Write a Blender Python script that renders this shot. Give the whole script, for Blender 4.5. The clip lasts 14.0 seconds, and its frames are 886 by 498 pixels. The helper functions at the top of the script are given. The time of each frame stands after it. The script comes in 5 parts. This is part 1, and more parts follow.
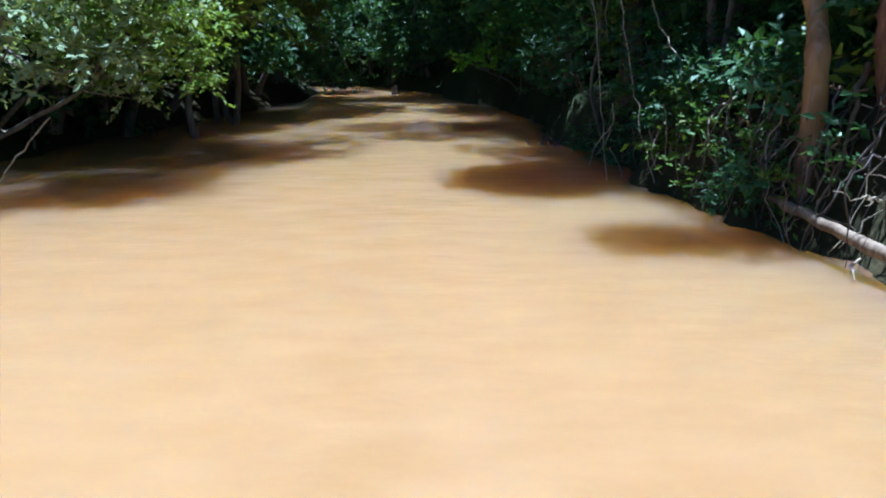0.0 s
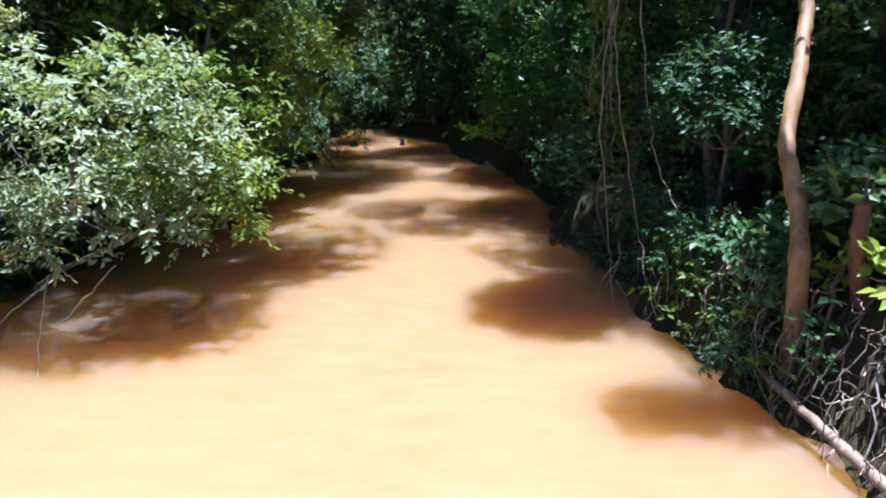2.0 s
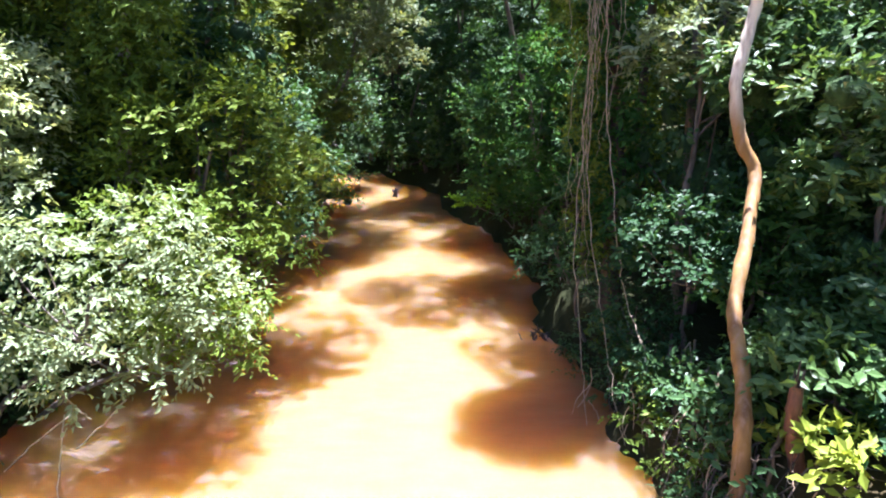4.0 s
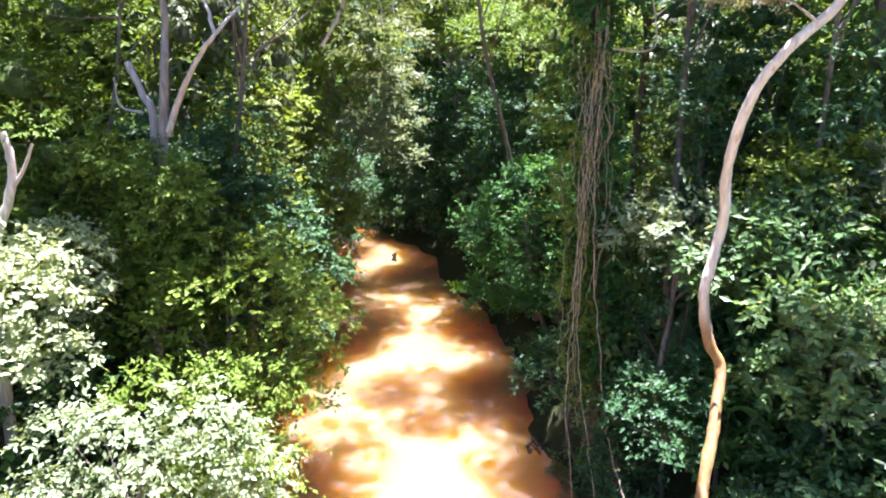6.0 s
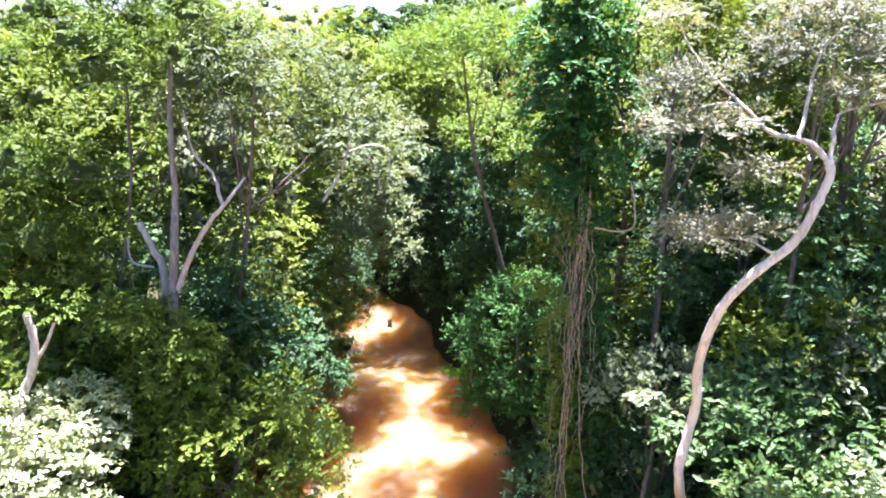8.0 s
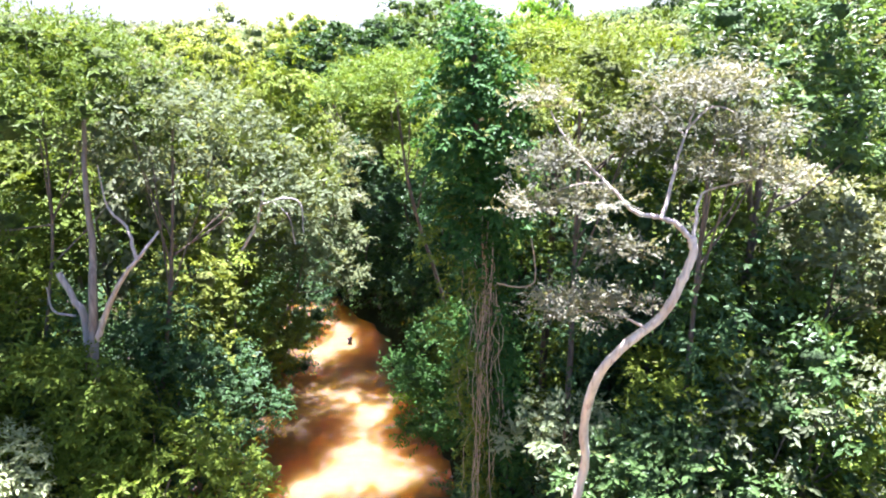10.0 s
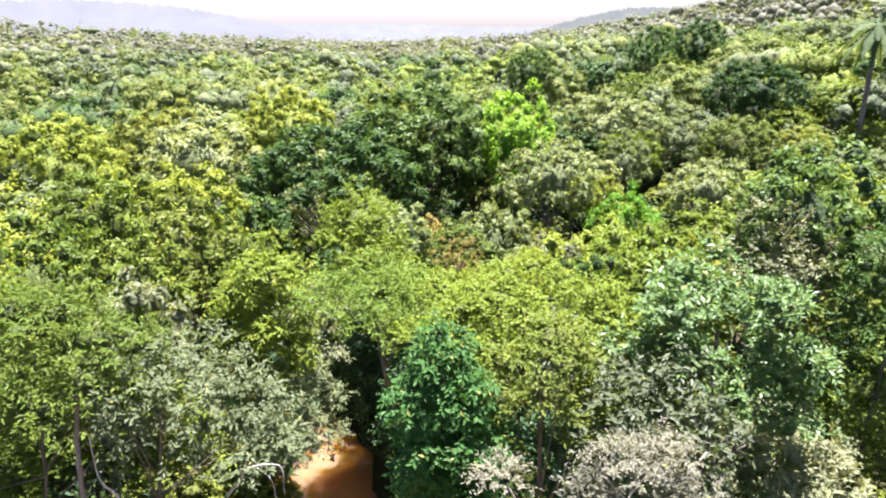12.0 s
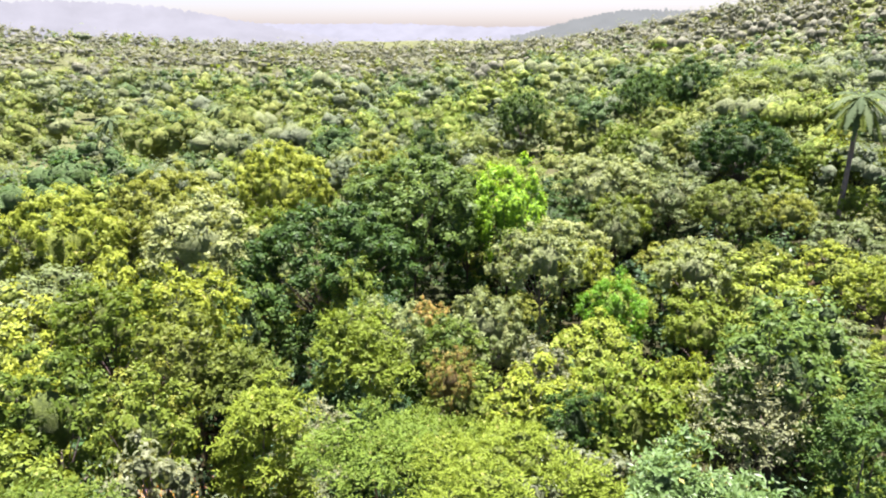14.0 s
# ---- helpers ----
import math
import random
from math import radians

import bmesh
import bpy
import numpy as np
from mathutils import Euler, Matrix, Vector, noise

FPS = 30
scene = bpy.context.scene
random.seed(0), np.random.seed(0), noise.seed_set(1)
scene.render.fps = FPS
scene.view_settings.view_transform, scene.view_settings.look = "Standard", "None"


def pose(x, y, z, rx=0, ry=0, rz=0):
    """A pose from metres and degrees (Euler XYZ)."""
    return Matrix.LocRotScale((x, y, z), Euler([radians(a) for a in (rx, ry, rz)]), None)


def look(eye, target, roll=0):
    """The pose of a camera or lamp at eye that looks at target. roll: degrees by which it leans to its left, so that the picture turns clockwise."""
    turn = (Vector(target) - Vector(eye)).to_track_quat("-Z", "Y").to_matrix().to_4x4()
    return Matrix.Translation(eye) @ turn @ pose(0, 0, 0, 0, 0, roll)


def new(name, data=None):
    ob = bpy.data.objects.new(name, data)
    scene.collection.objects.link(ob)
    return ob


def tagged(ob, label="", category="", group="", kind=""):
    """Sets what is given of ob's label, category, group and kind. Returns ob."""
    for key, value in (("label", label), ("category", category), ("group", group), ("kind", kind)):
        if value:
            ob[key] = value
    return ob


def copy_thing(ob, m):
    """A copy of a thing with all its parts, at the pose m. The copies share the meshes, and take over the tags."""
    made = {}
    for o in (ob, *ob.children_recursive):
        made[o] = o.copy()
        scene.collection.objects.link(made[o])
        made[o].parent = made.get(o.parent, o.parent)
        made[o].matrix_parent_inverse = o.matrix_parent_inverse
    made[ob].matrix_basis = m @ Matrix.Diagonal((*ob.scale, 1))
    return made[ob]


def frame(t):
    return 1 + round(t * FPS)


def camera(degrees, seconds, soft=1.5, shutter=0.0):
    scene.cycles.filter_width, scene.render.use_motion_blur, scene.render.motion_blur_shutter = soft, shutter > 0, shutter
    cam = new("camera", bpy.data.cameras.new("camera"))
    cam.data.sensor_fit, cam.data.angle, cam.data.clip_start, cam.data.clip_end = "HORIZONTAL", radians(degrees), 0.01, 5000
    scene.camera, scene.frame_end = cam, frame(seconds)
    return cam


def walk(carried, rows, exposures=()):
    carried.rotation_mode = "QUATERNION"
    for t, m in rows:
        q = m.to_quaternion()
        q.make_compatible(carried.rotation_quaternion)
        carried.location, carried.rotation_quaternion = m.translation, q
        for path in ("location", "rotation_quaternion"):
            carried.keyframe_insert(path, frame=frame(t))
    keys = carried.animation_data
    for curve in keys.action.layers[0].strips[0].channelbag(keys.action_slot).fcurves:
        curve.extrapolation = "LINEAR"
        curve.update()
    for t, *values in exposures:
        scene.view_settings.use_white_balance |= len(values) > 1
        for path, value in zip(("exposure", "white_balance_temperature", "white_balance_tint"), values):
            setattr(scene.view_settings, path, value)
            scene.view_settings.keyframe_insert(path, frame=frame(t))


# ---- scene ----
cam = camera(67.2, 14.0, soft=2.0)
PATH = [
    (0, (0.017, 0.032, 1.72), (0.018, 1.949, 1.149), 0.2),
    (0.5, (0.013, -0.024, 2.285), (0.016, 1.894, 1.716), 0.2),
    (1, (-0.148, -0.148, 2.803), (-0.14, 1.77, 2.236), 0.2),
    (1.5, (-0.277, -0.281, 3.286), (-0.268, 1.637, 2.719), 0.3),
    (2, (-0.381, -0.368, 3.771), (-0.371, 1.549, 3.204), 0.2),
    (2.2, (-0.467, -0.393, 3.982), (-0.446, 1.525, 3.417), 0.3),
    (4.3, (-0.19, -0.621, 6.449), (-0.169, 1.298, 5.888), 0.0),
    (4.5, (-0.241, -0.638, 6.842), (-0.216, 1.279, 6.272), 0.1),
    (5, (-0.363, -0.827, 7.695), (-0.328, 1.088, 7.117), 0.1),
    (5.5, (-0.462, -0.995, 8.496), (-0.418, 0.919, 7.918), 0.1),
    (6, (-0.518, -1.103, 9.282), (-0.467, 0.811, 8.701), 0.0),
    (6.5, (-0.52, -1.074, 10.104), (-0.466, 0.838, 9.521), -0.0),
    (7, (-0.542, -1.04, 11.033), (-0.482, 0.87, 10.444), -0.1),
    (7.5, (-0.523, -1.03, 11.866), (-0.462, 0.88, 11.277), -0.2),
    (7.7, (-0.551, -1.028, 12.155), (-0.485, 0.884, 11.572), -0.2),
    (9.8, (0.94, -0.99, 13.579), (1.018, 0.916, 12.976), -0.2),
    (10, (1.227, -0.993, 13.732), (1.307, 0.912, 13.127), -0.3),
    (10.5, (1.428, -0.922, 15.146), (1.52, 0.982, 14.54), -0.3),
    (11, (1.524, -0.73, 16.707), (1.629, 1.172, 16.098), -0.3),
    (11.5, (1.612, -0.42, 18.127), (1.725, 1.482, 17.52), -0.4),
    (12, (1.601, -0.245, 19.526), (1.727, 1.656, 18.919), -0.3),
    (12.5, (1.606, -0.179, 20.802), (1.736, 1.722, 20.197), -0.5),
    (13, (1.563, -0.091, 22.07), (1.7, 1.81, 21.463), -0.4),
    (13.5, (1.578, -0.002, 23.275), (1.717, 1.896, 22.662), -0.3),
    (14, (1.66, 0.318, 24.366), (1.805, 2.217, 23.755), -0.2),
]

EXPOSURES = [(0.0, 1.78, 4350, 8), (2.2, 2.32, 4880, 26), (4.3, 3.1, 5250, 28), (7.7, 3.45, 5350, 33), (10.0, 3.25, 5450, 33), (11.5, 2.78, 5700, 32), (14.0, 2.5, 6000, 32)]
walk(cam, [(t, look(eye, target, roll)) for t, eye, target, roll in PATH], EXPOSURES)

# ---- light ----
SUN_FROM = Vector((0.09, 0.19, 1.0)).normalized()
world = bpy.data.worlds.new("sky")
world.use_nodes = True
scene.world = world
wt = world.node_tree
wt.nodes.clear()
sky = wt.nodes.new("ShaderNodeTexSky")
sky.sky_type = "NISHITA"
sky.sun_disc = False
sky.sun_elevation = math.asin(SUN_FROM.z)
sky.sun_rotation = math.atan2(SUN_FROM.x, SUN_FROM.y)
sky.air_density, sky.dust_density, sky.ozone_density = 1.0, 1.2, 1.0
bg = wt.nodes.new("ShaderNodeBackground")
bg.inputs["Strength"].default_value = 0.036
wo = wt.nodes.new("ShaderNodeOutputWorld")
wt.links.new(sky.outputs["Color"], bg.inputs["Color"])
wt.links.new(bg.outputs["Background"], wo.inputs["Surface"])
sun_data = bpy.data.lights.new("sun", "SUN")
sun_data.energy, sun_data.angle, sun_data.color = 5.0, radians(0.6), (1.0, 0.95, 0.86)
sun = new("sun", sun_data)
sun.matrix_world = look(SUN_FROM * 100, (0, 0, 0))


# ---- materials ----
def nodes_of(name):
    m = bpy.data.materials.new(name)
    m.use_nodes = True
    nt = m.node_tree
    nt.nodes.clear()
    out = nt.nodes.new("ShaderNodeOutputMaterial")
    return m, nt, out


def node(nt, kind, **inputs):
    n = nt.nodes.new(kind)
    for key, value in inputs.items():
        n.inputs[key.replace("_", " ")].default_value = value
    return n


def mix_colour(nt, fac, a, b, blend="MIX"):
    n = nt.nodes.new("ShaderNodeMix")
    n.data_type, n.blend_type = "RGBA", blend
    for slot, v in ((0, fac), (6, a), (7, b)):
        if isinstance(v, bpy.types.NodeSocket):
            nt.links.new(v, n.inputs[slot])
        else:
            n.inputs[slot].default_value = v if slot == 0 else (*v, 1)
    return n.outputs[2]


def noise_of(nt, scale, detail=4.0, stretch=None, rough=0.55):
    tc = nt.nodes.new("ShaderNodeTexCoord")
    n = node(nt, "ShaderNodeTexNoise", Scale=scale, Detail=detail, Roughness=rough)
    src = tc.outputs["Object"]
    if stretch:
        mp = nt.nodes.new("ShaderNodeMapping")
        mp.inputs["Scale"].default_value = stretch
        nt.links.new(src, mp.inputs["Vector"])
        src = mp.outputs["Vector"]
    nt.links.new(src, n.inputs["Vector"])
    return n.outputs["Fac"]


def ramp(nt, fac, lo, hi):
    n = nt.nodes.new("ShaderNodeMapRange")
    n.inputs["From Min"].default_value, n.inputs["From Max"].default_value = lo, hi
    nt.links.new(fac, n.inputs["Value"])
    return n.outputs["Result"]


def leaf_material(name, dark, light, odd=(0.3, 0.24, 0.06), odd_part=0.025, gloss=0.5, through_part=0.27, shine=0.25):
    """Leaves: each leaf between two greens, a few yellow or dry, crowns differ a little."""
    m, nt, out = nodes_of(name)
    geo = nt.nodes.new("ShaderNodeNewGeometry")
    rnd = geo.outputs["Random Per Island"]
    info = nt.nodes.new("ShaderNodeObjectInfo")
    col = mix_colour(nt, ramp(nt, rnd, -0.25, 1.25), dark, light)
    patch = ramp(nt, noise_of(nt, 0.9, 2.0), 0.35, 0.7)
    col = mix_colour(nt, patch, col, tuple(0.4 * a + 0.6 * b for a, b in zip(dark, light)))
    odd_fac = ramp(nt, rnd, 1.0 - odd_part, 1.0 - odd_part + 0.01)
    col = mix_colour(nt, odd_fac, col, odd)
    hsv = node(nt, "ShaderNodeHueSaturation")
    nt.links.new(col, hsv.inputs["Color"])
    val = nt.nodes.new("ShaderNodeMapRange")
    val.inputs["To Min"].default_value, val.inputs["To Max"].default_value = 0.66, 1.26
    nt.links.new(info.outputs["Random"], val.inputs["Value"])
    nt.links.new(val.outputs["Result"], hsv.inputs["Value"])
    hue = nt.nodes.new("ShaderNodeMapRange")
    hue.inputs["To Min"].default_value, hue.inputs["To Max"].default_value = 0.525, 0.492
    nt.links.new(info.outputs["Random"], hue.inputs["Value"])
    nt.links.new(hue.outputs["Result"], hsv.inputs["Hue"])
    bs = node(nt, "ShaderNodeBsdfPrincipled", Roughness=gloss)
    bs.inputs["Specular IOR Level"].default_value = shine
    nt.links.new(hsv.outputs["Color"], bs.inputs["Base Color"])
    tl = nt.nodes.new("ShaderNodeBsdfTranslucent")
    warm = mix_colour(nt, 1.0, hsv.outputs["Color"], (1.7, 1.6, 0.7), "MULTIPLY")
    nt.links.new(warm, tl.inputs["Color"])
    mx = node(nt, "ShaderNodeMixShader", Fac=through_part)
    nt.links.new(bs.outputs[0], mx.inputs[1])
    nt.links.new(tl.outputs[0], mx.inputs[2])
    nt.links.new(mx.outputs[0], out.inputs["Surface"])
    return m


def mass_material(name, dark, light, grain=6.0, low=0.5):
    """The leafy body of a crown seen from afar: leaf-sized speckle with lit leaves and shaded gaps painted in, and
    relief of the same grain.
    """
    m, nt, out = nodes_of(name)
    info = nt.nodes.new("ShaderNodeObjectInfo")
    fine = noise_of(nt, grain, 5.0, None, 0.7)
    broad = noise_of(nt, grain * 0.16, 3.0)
    # low times the dark green: painted shade of the gaps between leaves
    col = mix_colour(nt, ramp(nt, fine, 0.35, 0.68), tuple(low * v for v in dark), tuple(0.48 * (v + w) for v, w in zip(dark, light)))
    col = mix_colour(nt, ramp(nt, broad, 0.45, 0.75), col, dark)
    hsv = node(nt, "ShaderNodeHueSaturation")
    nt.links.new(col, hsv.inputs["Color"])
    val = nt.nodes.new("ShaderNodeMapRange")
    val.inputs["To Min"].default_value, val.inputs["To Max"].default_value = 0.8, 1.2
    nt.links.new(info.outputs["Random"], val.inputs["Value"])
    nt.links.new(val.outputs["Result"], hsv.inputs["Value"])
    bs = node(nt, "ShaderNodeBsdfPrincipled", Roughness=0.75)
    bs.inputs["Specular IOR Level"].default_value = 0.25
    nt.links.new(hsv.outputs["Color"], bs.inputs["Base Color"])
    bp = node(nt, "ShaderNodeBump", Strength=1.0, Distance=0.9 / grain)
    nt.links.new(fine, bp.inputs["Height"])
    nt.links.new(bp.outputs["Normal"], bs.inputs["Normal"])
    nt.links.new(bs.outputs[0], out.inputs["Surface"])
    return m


def bark_material(name, a, b, scale=6.0, stretch=(1, 1, 0.18), rough=0.75, bump=0.35):
    m, nt, out = nodes_of(name)
    big = ramp(nt, noise_of(nt, scale * 0.35, 3.0, (1, 1, 0.4)), 0.38, 0.62)
    fine = noise_of(nt, scale * 4, 5.0, stretch)
    col = mix_colour(nt, big, a, b)
    col = mix_colour(nt, ramp(nt, fine, 0.3, 0.75), tuple(0.55 * v for v in a), col)
    bs = node(nt, "ShaderNodeBsdfPrincipled", Roughness=rough)
    nt.links.new(col, bs.inputs["Base Color"])
    bp = node(nt, "ShaderNodeBump", Strength=bump, Distance=0.02)
    nt.links.new(fine, bp.inputs["Height"])
    nt.links.new(bp.outputs["Normal"], bs.inputs["Normal"])
    nt.links.new(bs.outputs[0], out.inputs["Surface"])
    return m


def water_material():
    """Silt-laden river water: opaque ochre body under a rippled, shiny surface."""
    m, nt, out = nodes_of("muddy_water")
    streak = ramp(nt, noise_of(nt, 0.35, 4.0, (1.0, 0.45, 1)), 0.3, 0.7)
    col = mix_colour(nt, streak, (0.196, 0.109, 0.04), (0.218, 0.126, 0.051))
    fine = ramp(nt, noise_of(nt, 2.2, 4.0, (0.6, 1.5, 1)), 0.35, 0.75)
    col = mix_colour(nt, fine, col, (0.226, 0.134, 0.058))
    bs = node(nt, "ShaderNodeBsdfPrincipled", Roughness=0.2, IOR=1.33)
    bs.subsurface_method = "BURLEY"
    bs.inputs["Subsurface Weight"].default_value = 0.88
    bs.inputs["Subsurface Radius"].default_value = (1.0, 0.57, 0.06)
    bs.inputs["Subsurface Scale"].default_value = 3.0
    bs.inputs["Specular IOR Level"].default_value = 0.4
    nt.links.new(col, bs.inputs["Base Color"])
    ripple = noise_of(nt, 3.2, 3.0, (0.55, 1.4, 1))
    swell = noise_of(nt, 0.8, 2.0, (0.6, 1.3, 1))
    b1 = node(nt, "ShaderNodeBump", Strength=0.22, Distance=0.05)
    b2 = node(nt, "ShaderNodeBump", Strength=0.25, Distance=0.12)
    nt.links.new(ripple, b1.inputs["Height"])
    nt.links.new(swell, b2.inputs["Height"])
    nt.links.new(b2.outputs["Normal"], b1.inputs["Normal"])
    nt.links.new(b1.outputs["Normal"], bs.inputs["Normal"])
    nt.links.new(bs.outputs[0], out.inputs["Surface"])
    return m


def ground_material():
    m, nt, out = nodes_of("forest_soil")
    col = mix_colour(nt, ramp(nt, noise_of(nt, 0.6, 5.0), 0.35, 0.65), (0.024, 0.016, 0.009), (0.05, 0.031, 0.015))
    col = mix_colour(nt, ramp(nt, noise_of(nt, 9.0, 5.0), 0.55, 0.75), col, (0.075, 0.05, 0.027))
    col = mix_colour(nt, ramp(nt, noise_of(nt, 0.05, 5.0), 0.35, 0.6), col, (0.03, 0.04, 0.014))
    tc = nt.nodes.new("ShaderNodeTexCoord")
    sep = nt.nodes.new("ShaderNodeSeparateXYZ")
    nt.links.new(tc.outputs["Object"], sep.inputs["Vector"])
    scrub = mix_colour(nt, ramp(nt, noise_of(nt, 0.35, 6.0, None, 0.7), 0.3, 0.7), (0.05, 0.065, 0.02), (0.1, 0.105, 0.042))
    col = mix_colour(nt, ramp(nt, sep.outputs["Y"], 75, 110), col, scrub)
    bs = node(nt, "ShaderNodeBsdfPrincipled", Roughness=0.95)
    bs.inputs["Specular IOR Level"].default_value = 0.08
    nt.links.new(col, bs.inputs["Base Color"])
    bp = node(nt, "ShaderNodeBump", Strength=0.7, Distance=0.08)
    nt.links.new(noise_of(nt, 5.0, 6.0), bp.inputs["Height"])
    nt.links.new(bp.outputs["Normal"], bs.inputs["Normal"])
    nt.links.new(bs.outputs[0], out.inputs["Surface"])
    return m


# dark and light green of each kind of leaf
GREEN = {
    "deep": ((0.026, 0.066, 0.02), (0.068, 0.128, 0.036)), "glossy": ((0.042, 0.09, 0.022), (0.106, 0.172, 0.044)), "vine": ((0.029, 0.082, 0.017), (0.082, 0.166, 0.034)),
    "mid": ((0.062, 0.1, 0.012), (0.147, 0.192, 0.022)), "yellow": ((0.085, 0.126, 0.011), (0.188, 0.235, 0.021)),
    "bright": ((0.095, 0.21, 0.009), (0.18, 0.32, 0.015)), "grey": ((0.084, 0.104, 0.046), (0.16, 0.18, 0.082)),
    "pale": ((0.132, 0.133, 0.083), (0.228, 0.228, 0.146)), "silver": ((0.068, 0.094, 0.04), (0.132, 0.158, 0.07)),
    "dark": ((0.025, 0.056, 0.012), (0.088, 0.146, 0.024)), "rust": ((0.19, 0.14, 0.032), (0.3, 0.22, 0.06)), "scrub": ((0.11, 0.142, 0.045), (0.21, 0.25, 0.088)), "olive": ((0.09, 0.12, 0.016), (0.185, 0.212, 0.03)),
    "sunny": ((0.108, 0.15, 0.016), (0.222, 0.272, 0.03)), "dry": ((0.1, 0.11, 0.06), (0.178, 0.185, 0.105)),
    # "light" is paled beyond the leaf's green: sunlight and glare put into the colour
    "fresh": ((0.08, 0.128, 0.015), (0.162, 0.225, 0.028)), "light": ((0.165, 0.2, 0.085), (0.31, 0.36, 0.18)), "palm": ((0.06, 0.09, 0.035), (0.12, 0.16, 0.065)),
}
LEAF = {k: leaf_material("leaf_" + k, *v, gloss={"glossy": 0.42, "palm": 0.8}.get(k, 0.5), shine={"glossy": 0.25, "light": 0.2, "deep": 0.22, "grey": 0.2, "pale": 0.2}.get(k, 0.1), odd_part={"rust": 0.35, "dark": 0.004, "deep": 0.01, "olive": 0.01}.get(k, 0.02),
                         odd=(0.12, 0.16, 0.03) if k == "rust" else (0.24, 0.24, 0.06)) for k, v in GREEN.items()}
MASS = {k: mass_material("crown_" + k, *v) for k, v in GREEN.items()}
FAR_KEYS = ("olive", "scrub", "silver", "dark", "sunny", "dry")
# far copies of the greens, paler and more even: haze put into their colour
HAZED_GREEN = {k: [tuple({"dark": 1.3, "dry": 1.15, "scrub": 1.1}.get(k, 1.3) * (c + 0.3 * (e - c)) for c, e in zip(GREEN[k][i], GREEN[k][1 - i])) for i in (0, 1)] for k in FAR_KEYS}
FAR_LEAF = [leaf_material("far_leaf_" + k, *HAZED_GREEN[k], odd_part=0.005, gloss=0.75) for k in FAR_KEYS]
FAR_MASS = [mass_material("far_crown_" + k, *HAZED_GREEN[k], grain=2.6, low=0.9) for k in FAR_KEYS]
BARK = bark_material("bark_grey_brown", (0.13, 0.10, 0.075), (0.26, 0.21, 0.165))
BARK_GREY = bark_material("bark_pale_grey", (0.24, 0.20, 0.155), (0.42, 0.37, 0.30), 5.0)
BARK_PALE = bark_material("bark_pale", (0.56, 0.46, 0.36), (0.76, 0.68, 0.55), 4.0, bump=0.15)


def winding_bark():
    """Orange-brown near the ground, with the shade there put into the colour, peeling to bare pale bark above."""
    m, nt, out = nodes_of("bark_winding")
    tc = nt.nodes.new("ShaderNodeTexCoord")
    sep = nt.nodes.new("ShaderNodeSeparateXYZ")
    nt.links.new(tc.outputs["Object"], sep.inputs["Vector"])
    big = noise_of(nt, 1.6, 4.0, (1, 1, 0.5))
    add = node(nt, "ShaderNodeMath")
    add.operation = "MULTIPLY_ADD"
    nt.links.new(big, add.inputs[0])
    add.inputs[1].default_value = 3.0
    nt.links.new(sep.outputs["Z"], add.inputs[2])
    fine = noise_of(nt, 18.0, 5.0, (1, 1, 0.15))
    low = mix_colour(nt, ramp(nt, noise_of(nt, 3.0, 4.0, (1, 1, 0.3)), 0.35, 0.65), (0.15, 0.07, 0.014), (0.34, 0.2, 0.052))
    high = mix_colour(nt, ramp(nt, noise_of(nt, 2.2, 4.0, (1, 1, 0.4)), 0.35, 0.65), (0.58, 0.49, 0.35), (0.78, 0.71, 0.56))
    col = mix_colour(nt, ramp(nt, add.outputs[0], 5.6, 6.8), low, high)
    col = mix_colour(nt, ramp(nt, add.outputs[0], 1.7, 2.5), (0.06, 0.035, 0.022), col)
    col = mix_colour(nt, ramp(nt, fine, 0.2, 0.5), (0.3, 0.19, 0.12), col)
    bs = node(nt, "ShaderNodeBsdfPrincipled", Roughness=0.65)
    nt.links.new(col, bs.inputs["Base Color"])
    bp = node(nt, "ShaderNodeBump", Strength=0.2, Distance=0.02)
    nt.links.new(fine, bp.inputs["Height"])
    nt.links.new(bp.outputs["Normal"], bs.inputs["Normal"])
    nt.links.new(bs.outputs[0], out.inputs["Surface"])
    return m


BARK_WINDING = winding_bark()
BARK_DARK = bark_material("bark_dark", (0.05, 0.035, 0.025), (0.11, 0.07, 0.045))
WOOD_DRY = bark_material("wood_dry_bleached", (0.17, 0.11, 0.06), (0.37, 0.275, 0.17), 8.0)
WOOD_WHITE = bark_material("wood_dead_white", (0.38, 0.35, 0.31), (0.52, 0.49, 0.44), 5.0)
VINE = bark_material("liana_bark", (0.36, 0.285, 0.17), (0.58, 0.48, 0.33), 10.0)
ROOT_RED = bark_material("bark_reddish", (0.13, 0.05, 0.026), (0.28, 0.14, 0.075), 5.0)
WATER = water_material()
SOIL = ground_material()


